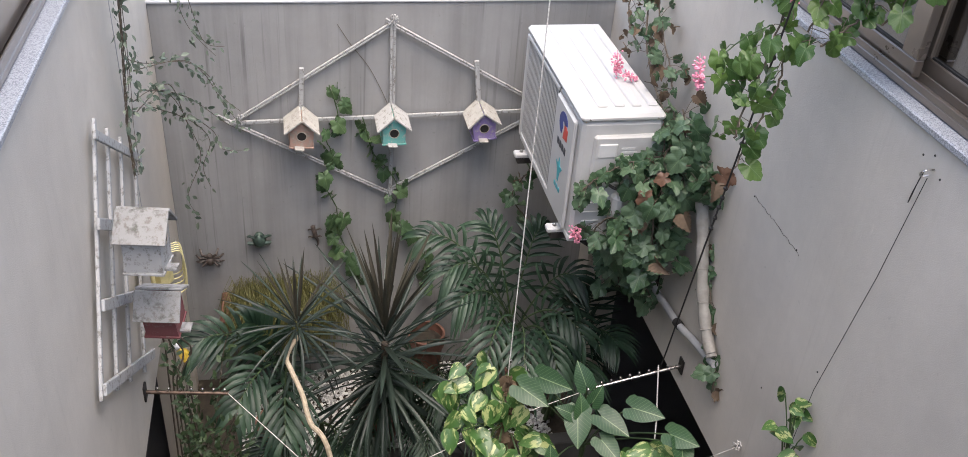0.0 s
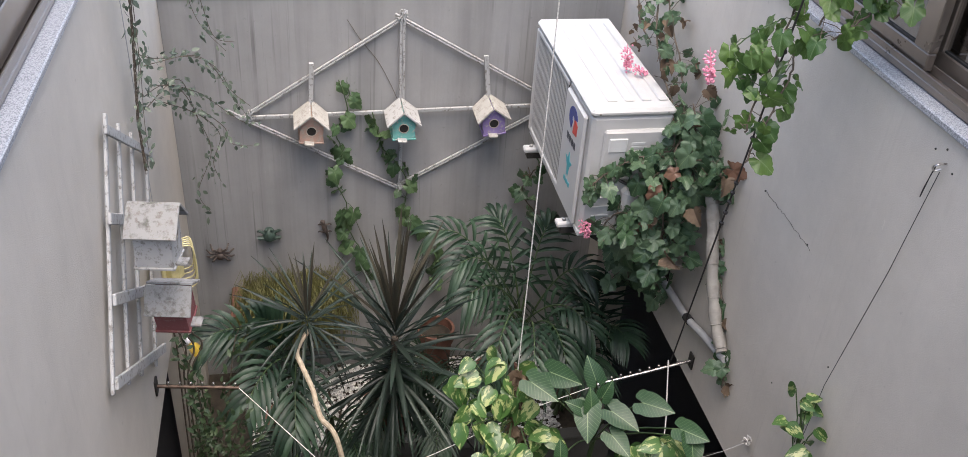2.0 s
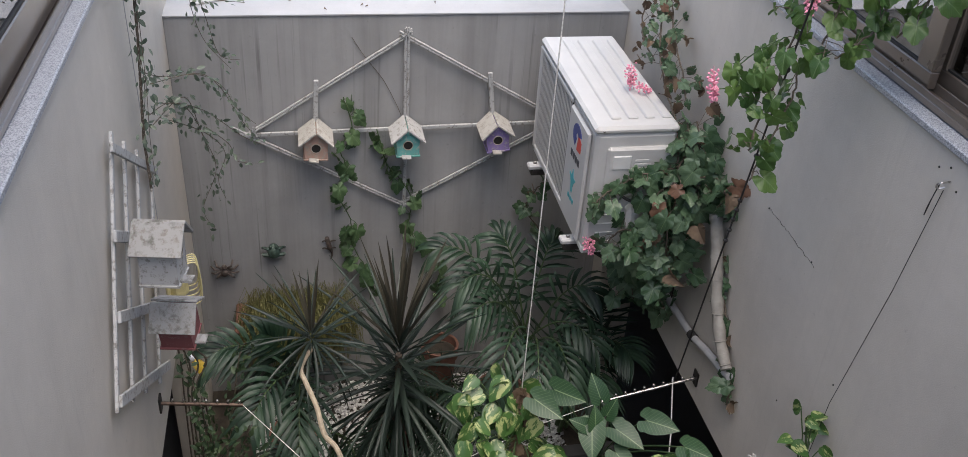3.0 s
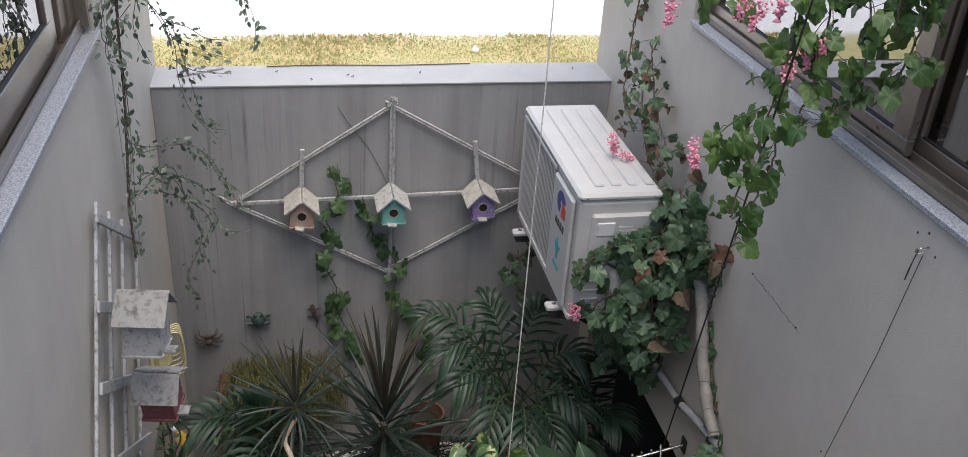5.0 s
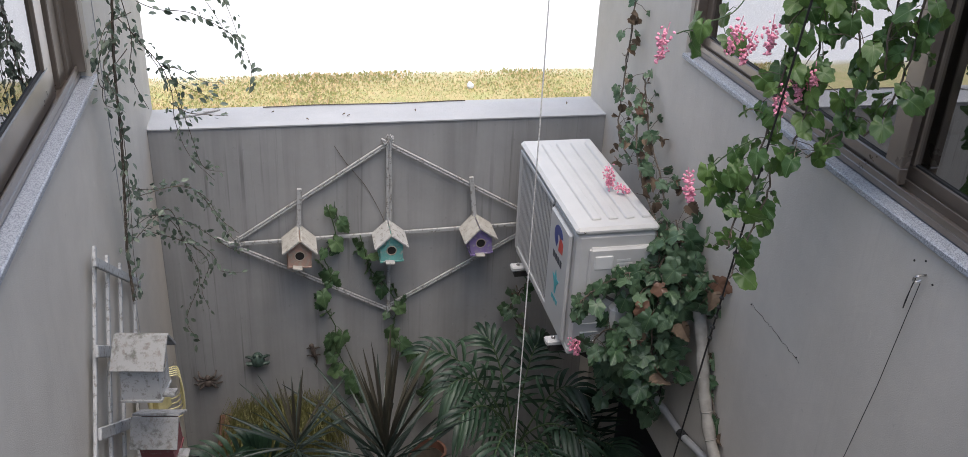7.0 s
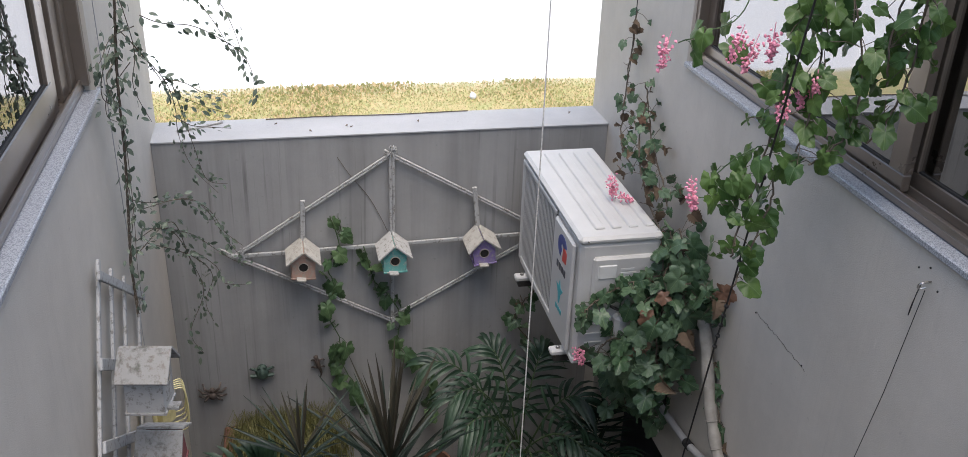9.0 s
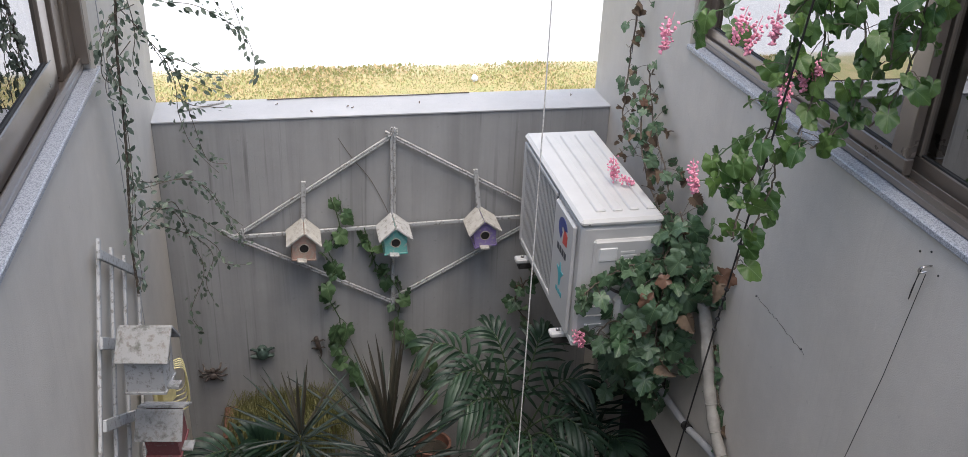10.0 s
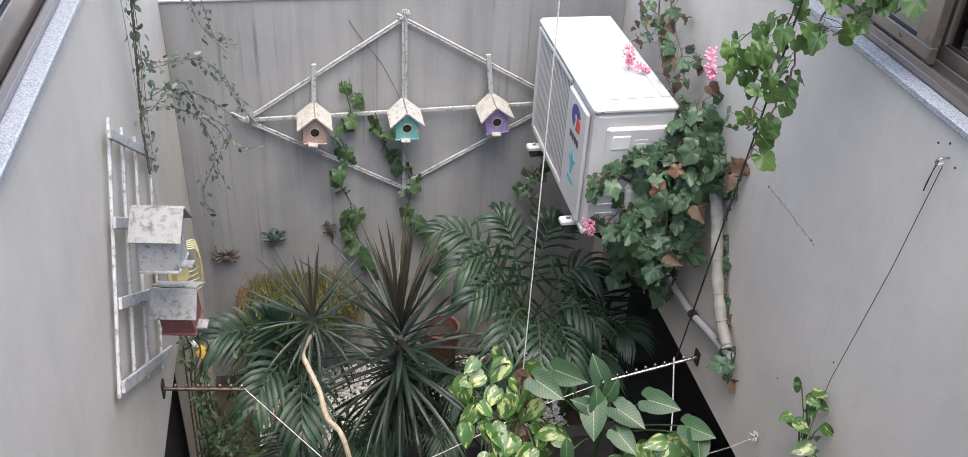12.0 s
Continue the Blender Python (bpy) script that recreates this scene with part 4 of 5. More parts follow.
def left_vine():
    stem = [(-0.47, 3.20, 5.0), (-0.50, 3.17, 4.40), (-0.53, 3.15, 4.05), (-0.54, 3.14, 3.78), (-0.555, 3.12, 3.55), (-0.565, 3.10, 3.38), (-0.56, 3.06, 3.20)]
    runs = [stem, [(x + 0.012, y - 0.006, z) for x, y, z in stem],
            [(-0.464, 3.25, 4.213), (-0.384, 3.3, 4.186), (-0.312, 3.35, 4.151), (-0.227, 3.4, 4.098), (-0.139, 3.45, 4.027), (-0.114, 3.45, 3.923), (-0.127, 3.45, 3.829)],
            [(-0.49, 3.2, 4.15), (-0.458, 3.25, 4.1), (-0.416, 3.3, 3.989), (-0.378, 3.35, 3.871), (-0.378, 3.4, 3.736), (-0.352, 3.45, 3.592), (-0.286, 3.5, 3.47)],
            [(-0.406, 3.35, 3.837), (-0.348, 3.35, 3.789), (-0.278, 3.4, 3.768), (-0.194, 3.45, 3.734)],
            [(-0.417, 3.3, 3.978), (-0.352, 3.35, 3.96), (-0.278, 3.4, 3.885), (-0.205, 3.45, 3.878)],
            [(-0.46, 3.2, 4.196), (-0.515, 3.1, 4.183), (-0.55, 3.0, 4.144), (-0.57, 2.95, 4.15)],
            [(-0.494, 3.2, 4.074), (-0.551, 3.12, 3.997), (-0.58, 3.1, 3.932), (-0.55, 3.15, 3.891)],
            [(-0.53, 3.2, 3.55), (-0.403, 3.4, 3.49), (-0.328, 3.5, 3.387), (-0.272, 3.55, 3.236), (-0.222, 3.6, 3.107)],
            [(-0.544, 3.3, 3.418), (-0.462, 3.4, 3.351), (-0.409, 3.45, 3.241), (-0.403, 3.5, 3.088)],
            [(-0.50, 3.2, 4.5), (-0.42, 3.3, 4.42), (-0.33, 3.4, 4.34), (-0.22, 3.45, 4.22), (-0.16, 3.5, 4.05), (-0.15, 3.5, 3.92)],
            [(-0.48, 3.2, 4.36), (-0.40, 3.3, 4.30), (-0.30, 3.38, 4.25), (-0.22, 3.42, 4.15), (-0.17, 3.45, 4.02)],
            [(-0.52, 3.16, 4.2), (-0.46, 3.25, 4.1), (-0.42, 3.35, 3.98), (-0.40, 3.42, 3.90), (-0.30, 3.5, 3.82), (-0.22, 3.55, 3.76)],
            [(-0.40, 3.42, 3.95), (-0.39, 3.5, 3.80), (-0.36, 3.58, 3.62), (-0.33, 3.6, 3.48), (-0.25, 3.62, 3.44)],
            [(-0.55, 3.15, 3.6), (-0.50, 3.35, 3.50), (-0.40, 3.5, 3.43), (-0.33, 3.55, 3.36), (-0.27, 3.6, 3.24), (-0.21, 3.62, 3.16)],
            [(-0.55, 3.13, 3.45), (-0.48, 3.3, 3.42), (-0.42, 3.5, 3.28), (-0.36, 3.6, 3.22), (-0.27, 3.62, 3.10), (-0.18, 3.65, 3.04)],
            [(-0.54, 3.14, 3.42), (-0.45, 3.4, 3.38), (-0.43, 3.55, 3.15), (-0.40, 3.6, 2.95), (-0.45, 3.6, 2.76), (-0.42, 3.62, 2.66)],
            [(-0.52, 3.2, 3.4), (-0.40, 3.5, 3.18), (-0.35, 3.6, 3.05), (-0.38, 3.62, 2.92), (-0.36, 3.64, 2.80)],
            [(-0.40, 3.55, 3.2), (-0.33, 3.6, 3.08), (-0.30, 3.62, 2.98), (-0.22, 3.65, 2.94)],
            [(-0.55, 3.14, 3.95), (-0.56, 3.05, 4.0), (-0.55, 2.98, 4.1), (-0.50, 2.95, 4.2)],
            [(-0.54, 3.14, 4.1), (-0.54, 3.05, 4.06), (-0.52, 2.98, 4.0)],
            [(-0.50, 3.2, 4.35), (-0.47, 3.22, 4.12), (-0.50, 3.2, 3.98), (-0.46, 3.25, 3.85)]]
    twig_plant("hanging_vine", "sparse small-leaved vine on a twisted brown stem", runs, SMALL_LEAF, (0.018, 0.038), 0.016, 0.0018, BARK, (0, -0.6, 0.7), 0.022)
    t = thing("twisted_stem", "thick twisted brown vine stem along the side wall", "vine", at=Matrix.Identity(4))
    for ph in (0, 2.1, 4.2):
        path = curve(stem, 14)
        part("strand", Geo().tube([p + Vector((0.0034 * math.cos(i * 0.9 + ph), 0.0034 * math.sin(i * 0.9 + ph), 0)) for i, p in enumerate(path)], 0.0021, 5), BARK, t)


def frond(ob, base, tip, lift, leaflets=20, length=0.2, width=0.026, droop=0.5, flat=(0, -0.55, 0.75)):
    """One feather leaf from base to tip."""
    base, tip = Vector(base), Vector(tip)
    mid = (base * 0.45 + tip * 0.55) + Vector((0, 0, lift))
    path = []
    for i in range(25):
        t = i / 24
        path.append(base * (1 - t) ** 2 + mid * 2 * t * (1 - t) + tip * t * t)
    g = Geo().tube(path, [0.005 * (1 - 0.85 * i / 24) + 0.0008 for i in range(25)], 5)
    part_g = Geo()
    for k in range(leaflets):
        t = 0.22 + 0.78 * (k / (leaflets - 1)) ** 0.92
        i = min(int(t * 24), 23)
        p = path[i].lerp(path[i + 1], t * 24 - i)
        d = (path[i + 1] - path[i]).normalized()
        n = Vector(flat) + jitter((0, 0, 0), 0.18)
        n = (n - d * n.dot(d)).normalized()
        side = d.cross(n)
        ln = length * (0.55 + 0.9 * math.sin(math.pi * min(1.0, 0.25 + 0.62 * t))) * 0.75 * U(0.9, 1.1)
        for s in (-1, 1):
            o = (side * s * (1.0 - 0.45 * t) + d * (0.45 + 0.6 * t)).normalized()
            vs = []
            for j in range(5):
                u = j / 4
                c = p + o * ln * u + Vector((0, 0, -1)) * droop * ln * u * u * 0.6 + n * 0.02 * math.sin(u * 3)
                w = width * (0.35, 0.95, 1.0, 0.7, 0.03)[j] * 0.5
                wd = o.cross(n).normalized()
                vs += [c - wd * w, c - n * w * 0.35, c + wd * w]
            part_g.add(vs, [(j * 3 + q, j * 3 + q + 1, j * 3 + q + 4, j * 3 + q + 3) for j in range(4) for q in (0, 1)])
    f = part("frond", part_g, PALM, ob, "", True)
    part("midrib", g, GREEN_STEM, f)


def palm(base, crown, tips, label, **kw):
    p = thing("palm", label, "palm", "potted palms", at=Matrix.Identity(4))
    for k in range(3):
        b = Vector(base) + Vector((0.03 * math.cos(k * 2.1), 0.03 * math.sin(k * 2.1), 0))
        part("stem", Geo().tube(curve([b, (b + Vector(crown)) / 2 + jitter((0, 0, 0), 0.02), Vector(crown)], 5), [0.014 - 0.0006 * i for i in range(11)], 7), GREEN_STEM, p)
    for tip, lift in tips:
        frond(p, jitter(crown, 0.03), tip, lift, **kw)
    return p


def sword_plant(name, label, base, crown, stem_pts, n, length, axis_drop, stem_mat, r):
    d = thing(name, label, "dracaena", "dracaenas", at=Matrix.Identity(4))
    part("stem", Geo().tube(curve(stem_pts, 8), r, 8), stem_mat, d)
    meshes = [leaf_geo(BLADE, fold=0.5, droop=dr).mesh("leaf", m, True) for dr, m in ((0.03, SWORD_YOUNG), (0.10, SWORD), (0.26, SWORD), (0.5, SWORD))]
    for i in range(n):
        t = i / (n - 1)
        az = i * 2.39996 + U(-0.2, 0.2)
        el = radians(84 - 128 * t ** 0.85 + U(-8, 8))
        dr = Vector((math.cos(az) * math.cos(el), math.sin(az) * math.cos(el), math.sin(el)))
        p = Vector(crown) + Vector((0, 0, 0.10 - axis_drop * t)) + Vector((math.cos(az), math.sin(az), 0)) * 0.012
        me = meshes[0] if t < 0.16 else meshes[1] if t < 0.45 else meshes[2] if t < 0.8 else meshes[3]
        ln = length * U(0.82, 1.12) * (0.95 if t < 0.2 else 1.0)
        part("leaf", me, None, d, at=aim(p, dr, (0, 0, 1), ln, U(-0.5, 0.5)))


def leafy_clump(name, label, cat, spots, leaves, size, hang=0.6, group="", stem_mat=GREEN_STEM, root=None, facing=(0, -0.6, 0.75), per=1, spread=0.03):
    c = thing(name, label, cat, group, at=Matrix.Identity(4))
    g = Geo()
    for s in spots:
        for _ in range(per):
            p = jitter(s, spread)
            n = Vector(facing) + jitter((0, 0, 0), 0.45)
            d = Vector((U(-1, 1), U(-0.9, 0.3), -hang + U(-0.4, 0.4)))
            part("leaf", rng.choice(leaves), None, c, at=aim(p, d, n, U(*size)))
            if root is not None:
                q = Vector(root) + (p - Vector(root)) * 0.5 + Vector((0, 0, 0.03))
                g.tube([Vector(root) * 0.75 + p * 0.25, q, p], 0.0022, 5)
    if g.f:
        part("stem", g, stem_mat, c)
    return c


def pot(p, r, h, label, mat=TERRACOTTA):
    o = thing("plant_pot", label, "plant pot", "pots in the planter", at=Matrix.Translation(p))
    part("body", Geo().lathe([(r * 0.68, 0), (r * 0.72, 0.01), (r * 0.95, h * 0.8), (r * 0.95, h * 0.82)], 20), mat, o, "", True)
    part("rim", Geo().lathe([(r * 0.95, h * 0.8), (r * 1.05, h * 0.8), (r * 1.06, h), (r * 0.92, h), (r * 0.9, h * 0.86), (r * 0.2, h * 0.86)], 20), mat, o, "", True)
    part("soil", Geo().lathe([(r * 0.9, h * 0.86), (r * 0.5, h * 0.9), (0.001, h * 0.9)], 14), SOIL, o, "dark potting soil")
    return o


BED = 1.2


def planter():
    b = thing("raised_planter", "raised concrete planter topped with pale pebbles", "planter", at=Matrix.Identity(4))
    g = Geo().box((XL + 0.004, 3.42, 0.03), (XR - 0.004, 3.50, BED + 0.03), None, 0.006)
    part("kerb", g, CONCRETE, b)
    part("fill", Geo().box((XL + 0.004, 3.50, 0.03), (XR - 0.004, YB - 0.004, BED - 0.02)), SOIL, b)
    g = Geo()
    r = random.Random(5)
    for i in range(5200):
        x, y = r.uniform(-0.35, 1.3), r.uniform(3.51, YB - 0.02)
        s = r.uniform(0.009, 0.018)
        m = Matrix.Translation((x, y, BED - 0.018 + r.uniform(0, 0.012))) @ Euler((r.uniform(-0.4, 0.4), r.uniform(-0.4, 0.4), r.uniform(0, 3))).to_matrix().to_4x4() @ Matrix.Diagonal((s, s * r.uniform(0.6, 1), s * 0.6, 1))
        g.add([(-1, 0, 0), (0, -1, 0), (1, 0, 0), (0, 1, 0), (0, 0, 1), (0, 0, -1)], [(0, 1, 4), (1, 2, 4), (2, 3, 4), (3, 0, 4), (1, 0, 5), (2, 1, 5), (3, 2, 5), (0, 3, 5)], m)
    pb = part("pebble_fill", g, PEBBLE, b, "pale grey pebbles", True)
    tagged(pb, kind="stuff")


def trough():
    t = thing("hanging_trough", "terracotta trough overflowing with wiry green growth", "planter", at=Matrix.Translation((-0.14, 4.06, 1.78)))
    part("body", Geo().box((-0.27, -0.10, -0.10), (0.27, 0.13, 0.0), None, 0.012), TERRACOTTA, t, "", True)
    part("rim", Geo().box((-0.285, -0.115, 0.0), (0.285, 0.135, 0.022), None, 0.008), TERRACOTTA, t, "", True)
    g = Geo()
    for i in range(1900):
        a = Vector((U(-0.20, 0.27), U(-0.11, 0.1), 0.02))
        o = Vector((U(-0.10, 0.13), U(-0.20, 0.02), 0))
        h = U(0.03, 0.17)
        pts = [a, a + o * 0.4 + Vector((0, 0, h)), a + o * 0.8 + Vector((0, 0, h * 0.6)), a + o + Vector((U(-0.03, 0.03), 0, U(-0.2, 0.0)))]
        g.tube(pts, 0.0013, 3, closed=False)
    tagged(part("wiry_growth", g, MOSS, t, "tangled yellow-green wiry stems"), kind="stuff")


coral_vine()
ac_vine()
wall_creepers()
left_vine()
planter()
trough()
pot((0.97, 3.80, BED), 0.13, 0.2, "brown terracotta pot holding a palm")
pot((-0.15, 3.62, BED), 0.12, 0.18, "brown terracotta pot holding a palm")
pot((0.66, 4.02, BED + 0.0), 0.10, 0.36, "tall rusty terracotta pot with a broken rim")
pot((0.36, 3.64, BED), 0.13, 0.2, "dark terracotta pot holding a dracaena")
palm((0.97, 3.80, BED + 0.18), (1.03, 3.58, 1.90), [
    ((0.573, 3.60, 2.50), 0.34), ((0.645, 3.40, 2.44), 0.34), ((0.675, 3.28, 2.35), 0.30),
    ((0.885, 3.75, 2.46), 0.26), ((1.152, 3.70, 2.44), 0.26), ((1.270, 3.40, 2.35), 0.28),
    ((1.270, 3.25, 2.13), 0.30), ((0.924, 2.95, 2.16), 0.32), ((0.765, 3.05, 2.17), 0.34), ((1.12, 3.10, 2.07), 0.30)],
    "lush dark green feather palm in a pot", leaflets=11, length=0.20, width=0.024, droop=0.85)
palm((-0.15, 3.62, BED + 0.16), (-0.059, 3.36, 1.98), [
    ((-0.102, 2.85, 2.06), 0.26), ((-0.290, 2.95, 2.14), 0.24), ((-0.440, 3.20, 2.30), 0.22), ((-0.227, 3.30, 2.30), 0.1)],
    "green feather palm spreading below the trellis", leaflets=11, length=0.20, width=0.027, droop=0.6)
palm((1.30, 3.66, BED), (1.32, 3.58, 1.70), [
    ((1.44, 3.22, 2.08), 0.25), ((1.10, 3.14, 2.0), 0.25), ((1.22, 3.36, 2.24), 0.2), ((1.40, 3.46, 2.26), 0.16), ((1.30, 3.16, 1.86), 0.28)],
    "small palm in the shade under the air conditioner", leaflets=18, length=0.2, width=0.02)
palm((0.62, 3.72, BED), (0.62, 3.66, 1.55), [
    ((0.40, 3.24, 1.92), 0.25), ((0.62, 3.10, 1.90), 0.28), ((0.80, 3.12, 1.88), 0.28), ((0.30, 3.35, 1.75), 0.25), ((0.52, 3.02, 1.66), 0.28), ((0.85, 3.0, 1.62), 0.3), ((0.20, 3.1, 1.55), 0.28)],
    "young palm with narrow dark leaflets", leaflets=20, length=0.2, width=0.017)
palm((0.05, 3.60, BED), (0.06, 3.52, 1.45), [
    ((0.18, 3.02, 1.56), 0.2), ((0.30, 3.10, 1.45), 0.2), ((-0.3, 3.2, 1.45), 0.2)],
    "young palm with narrow dark leaflets", leaflets=18, length=0.2, width=0.018)
sword_plant("dracaena", "large dark dracaena with sword leaves in rosettes", (0.36, 3.64, BED), (0.345, 3.22, 2.24), [(0.36, 3.64, BED + 0.16), (0.34, 3.36, 1.6), (0.34, 3.25, 1.95), (0.345, 3.22, 2.2)], 118, 0.50, 0.50, BARK, 0.016)
sword_plant("dracaena", "smaller dracaena on a pale winding bare stem", (0.1, 2.9, BED), (-0.03, 3.16, 2.33), [(0.20, 2.45, 0.05), (0.14, 2.48, 1.5), (0.07, 2.604, 2.177), (0.002, 2.716, 2.256), (-0.023, 2.807, 2.32), (-0.062, 2.897, 2.373), (-0.079, 2.968, 2.378), (-0.058, 3.06, 2.362), (-0.03, 3.15, 2.33)], 56, 0.33, 0.10, PALE_BARK, 0.0105)


def arrow_plant():
    c = thing("arrowhead_plant", "broad green arrow-shaped leaves with pale veins", "plant", at=Matrix.Identity(4))
    root = Vector((0.93, 2.20, 2.55))
    g = Geo()
    meshes = [a.mesh("leaf", SYNGONIUM, True) for a in ARROW_LEAVES]
    for p, d, s in (((0.838, 2.075, 2.844), (-0.022, -0.113, -0.070), 0.135),
                    ((0.848, 2.065, 2.839), (0.001, 0.033, 0.076), 0.083),
                    ((0.826, 2.071, 2.836), (-0.066, 0.016, 0.034), 0.080),
                    ((0.909, 2.046, 2.844), (0.067, -0.084, -0.006), 0.124),
                    ((1.004, 2.037, 2.878), (0.076, -0.067, 0.018), 0.123),
                    ((0.872, 2.125, 2.907), (-0.029, 0.047, 0.083), 0.099),
                    ((0.738, 1.983, 2.724), (0.001, 0.027, 0.066), 0.071),
                    ((0.734, 2.178, 2.909), (0.062, -0.059, 0.007), 0.128),
                    ((0.886, 2.083, 2.871), (0.031, 0.007, 0.064), 0.079),
                    ((1.104, 1.945, 2.842), (0.051, -0.061, 0.015), 0.113),
                    ((1.131, 1.914, 2.829), (-0.012, -0.067, -0.022), 0.115),
                    ((0.669, 2.172, 2.881), (0.059, -0.071, -0.008), 0.129),
                    ((0.900, 1.994, 2.793), (0.037, -0.082, -0.015), 0.109)):
        part("leaf", rng.choice(meshes), None, c, at=aim(p, d, (U(-0.2, 0.2), -0.65, 0.7), s * 0.86, U(-0.25, 0.25)))
        g.tube(curve([root, (root + Vector(p)) / 2 + Vector((0, 0, 0.03)), p], 4), 0.0026, 5)
    g.tube(curve([(0.95, 2.5, 0.05), (0.97, 2.45, 1.2), root], 5), 0.009, 6)
    part("stem", g, GREEN_STEM, c)


arrow_plant()
spots = [(0.46, 2.30, 2.79), (0.52, 2.31, 2.83), (0.58, 2.30, 2.86), (0.68, 2.27, 2.83), (0.64, 2.28, 2.80), (0.50, 2.24, 2.74), (0.55, 2.24, 2.76), (0.61, 2.22, 2.76), (0.69, 2.22, 2.77), (0.48, 2.20, 2.70),
         (0.55, 2.18, 2.68), (0.62, 2.16, 2.68), (0.70, 2.15, 2.70), (0.75, 2.12, 2.68), (0.52, 2.12, 2.62), (0.60, 2.12, 2.60), (0.68, 2.10, 2.62), (0.56, 2.08, 2.55), (0.64, 2.06, 2.52)]
leafy_clump("pothos", "yellow-variegated pothos climbing a white cord", "plant", spots, POTHOS_LEAVES, (0.06, 0.105), 0.55, "pothos", root=(0.655, 2.27, 2.6), per=3, spread=0.03)
leafy_clump("pothos", "yellow-variegated pothos beside the arrow-leaved plant", "plant", [(1.0, 2.0, 2.73), (1.06, 1.98, 2.75), (1.10, 2.0, 2.72), (0.95, 1.98, 2.70), (1.03, 1.94, 2.68), (0.90, 1.96, 2.68)], POTHOS_LEAVES, (0.07, 0.11), 0.4, "pothos", root=(1.04, 2.05, 2.55), per=3)
leafy_clump("pothos", "small variegated pothos tied to a wall wire", "plant", [(1.47, 1.93, 2.96), (1.50, 1.92, 2.92), (1.51, 1.90, 2.88), (1.45, 1.90, 2.86), (1.47, 1.86, 2.80), (1.50, 1.84, 2.74)], POTHOS_LEAVES, (0.045, 0.072), 0.2, "pothos", root=(1.49, 1.88, 2.72), per=3, spread=0.025, facing=(-0.5, -0.4, 0.7))
leafy_clump("dry_foliage", "shrivelled brown leaves caught on the cord", "dead leaves", [(0.655, 2.27, 2.82), (0.655, 2.26, 2.78), (0.65, 2.25, 2.73), (0.655, 2.24, 2.68), (0.65, 2.23, 2.62), (0.66, 2.23, 2.57)], DRY_LEAVES, (0.04, 0.07), 0.9, per=4, spread=0.014)
twig_plant("shrub", "straggly small-leaved shrub under the side wall", [
    [(-0.42, 3.05, 0.1), (-0.45, 2.95, 1.4), (-0.46, 2.85, 2.2), (-0.44, 2.80, 2.42)], [(-0.45, 2.95, 1.4), (-0.36, 2.82, 2.0), (-0.28, 2.76, 2.30)], [(-0.45, 2.92, 1.7), (-0.48, 2.80, 2.1), (-0.42, 2.72, 2.35)],
    [(-0.42, 2.9, 1.7), (-0.32, 2.75, 2.05), (-0.22, 2.70, 2.2)], [(-0.4, 3.0, 1.9), (-0.34, 3.1, 2.3), (-0.30, 3.12, 2.42)], [(-0.45, 3.0, 1.9), (-0.50, 3.0, 2.3), (-0.52, 3.02, 2.45)],
    [(-0.40, 2.85, 1.8), (-0.30, 2.65, 2.0), (-0.24, 2.6, 2.1)], [(-0.42, 2.9, 1.9), (-0.40, 2.7, 2.2), (-0.34, 2.62, 2.32)], [(-0.44, 2.8, 1.9), (-0.38, 2.6, 2.1), (-0.36, 2.52, 2.18)], [(-0.3, 2.9, 1.7), (-0.16, 2.7, 2.0), (-0.12, 2.62, 2.12)]],
    SHRUB_LEAF, (0.022, 0.045), 0.009, 0.0035, BARK, (0, -0.6, 0.75), 0.035)


# ---- lines, rods and small things ----
def cord(name, label, pts, r, mat, cat="cord", knots=()):
    c = thing(name, label, cat, at=Matrix.Identity(4))
    part("strand", Geo().tube(pts, r, 6), mat, c, "", True)
    for p in knots:
        part("knot", Geo().ball(p, r * 2.6, 7, 5), mat, c)
    return c


cord("rope", "thin white twisted cord hanging taut", [(0.670, 2.305, 5.1), (0.668, 2.30, 4.12), (0.655, 2.28, 2.85), (0.652, 2.25, 2.4)], 0.0019, ROPE)
wire_dir = Vector((1.26, 2.13, 4.18)) - Vector((1.455, 2.77, 2.35))
wire_top = Vector((1.455, 2.77, 2.35)) + wire_dir * 1.75
cord("hanging_wire", "black twisted wire with knots carrying the vine", [(1.455, 2.77, 2.35), wire_top], 0.0032, DARK_WIRE, "wire",
     [Vector((1.455, 2.77, 2.35)) + wire_dir * t for t in (0.50, 0.53, 0.56, 0.585, 0.61, 0.72, 0.80, 0.9)])
cord("tie_cord", "frayed white cord hanging from the rod", [(1.44, 2.765, 2.36), (1.40, 2.6, 2.2), (1.36, 2.45, 1.95)], 0.003, ROPE)
bare = thing("bare_stems", "thin bare brown stems rising beside the side wall", "vine", at=Matrix.Identity(4))
for k in range(4):
    o = Vector((0.022 * k - 0.03, 0.012 * k, 0))
    part("stem", Geo().tube(curve([Vector((-0.56, 3.1, 1.25)) + o, Vector((-0.55, 3.1, 2.10)) + o * 0.6, Vector((-0.519, 3.1, 2.29)) + o * 1.4, Vector((-0.526, 3.08, 2.39)) + o, Vector((-0.545, 3.05, 2.50)) + o * 0.4], 6), 0.004, 6), BARK, bare)
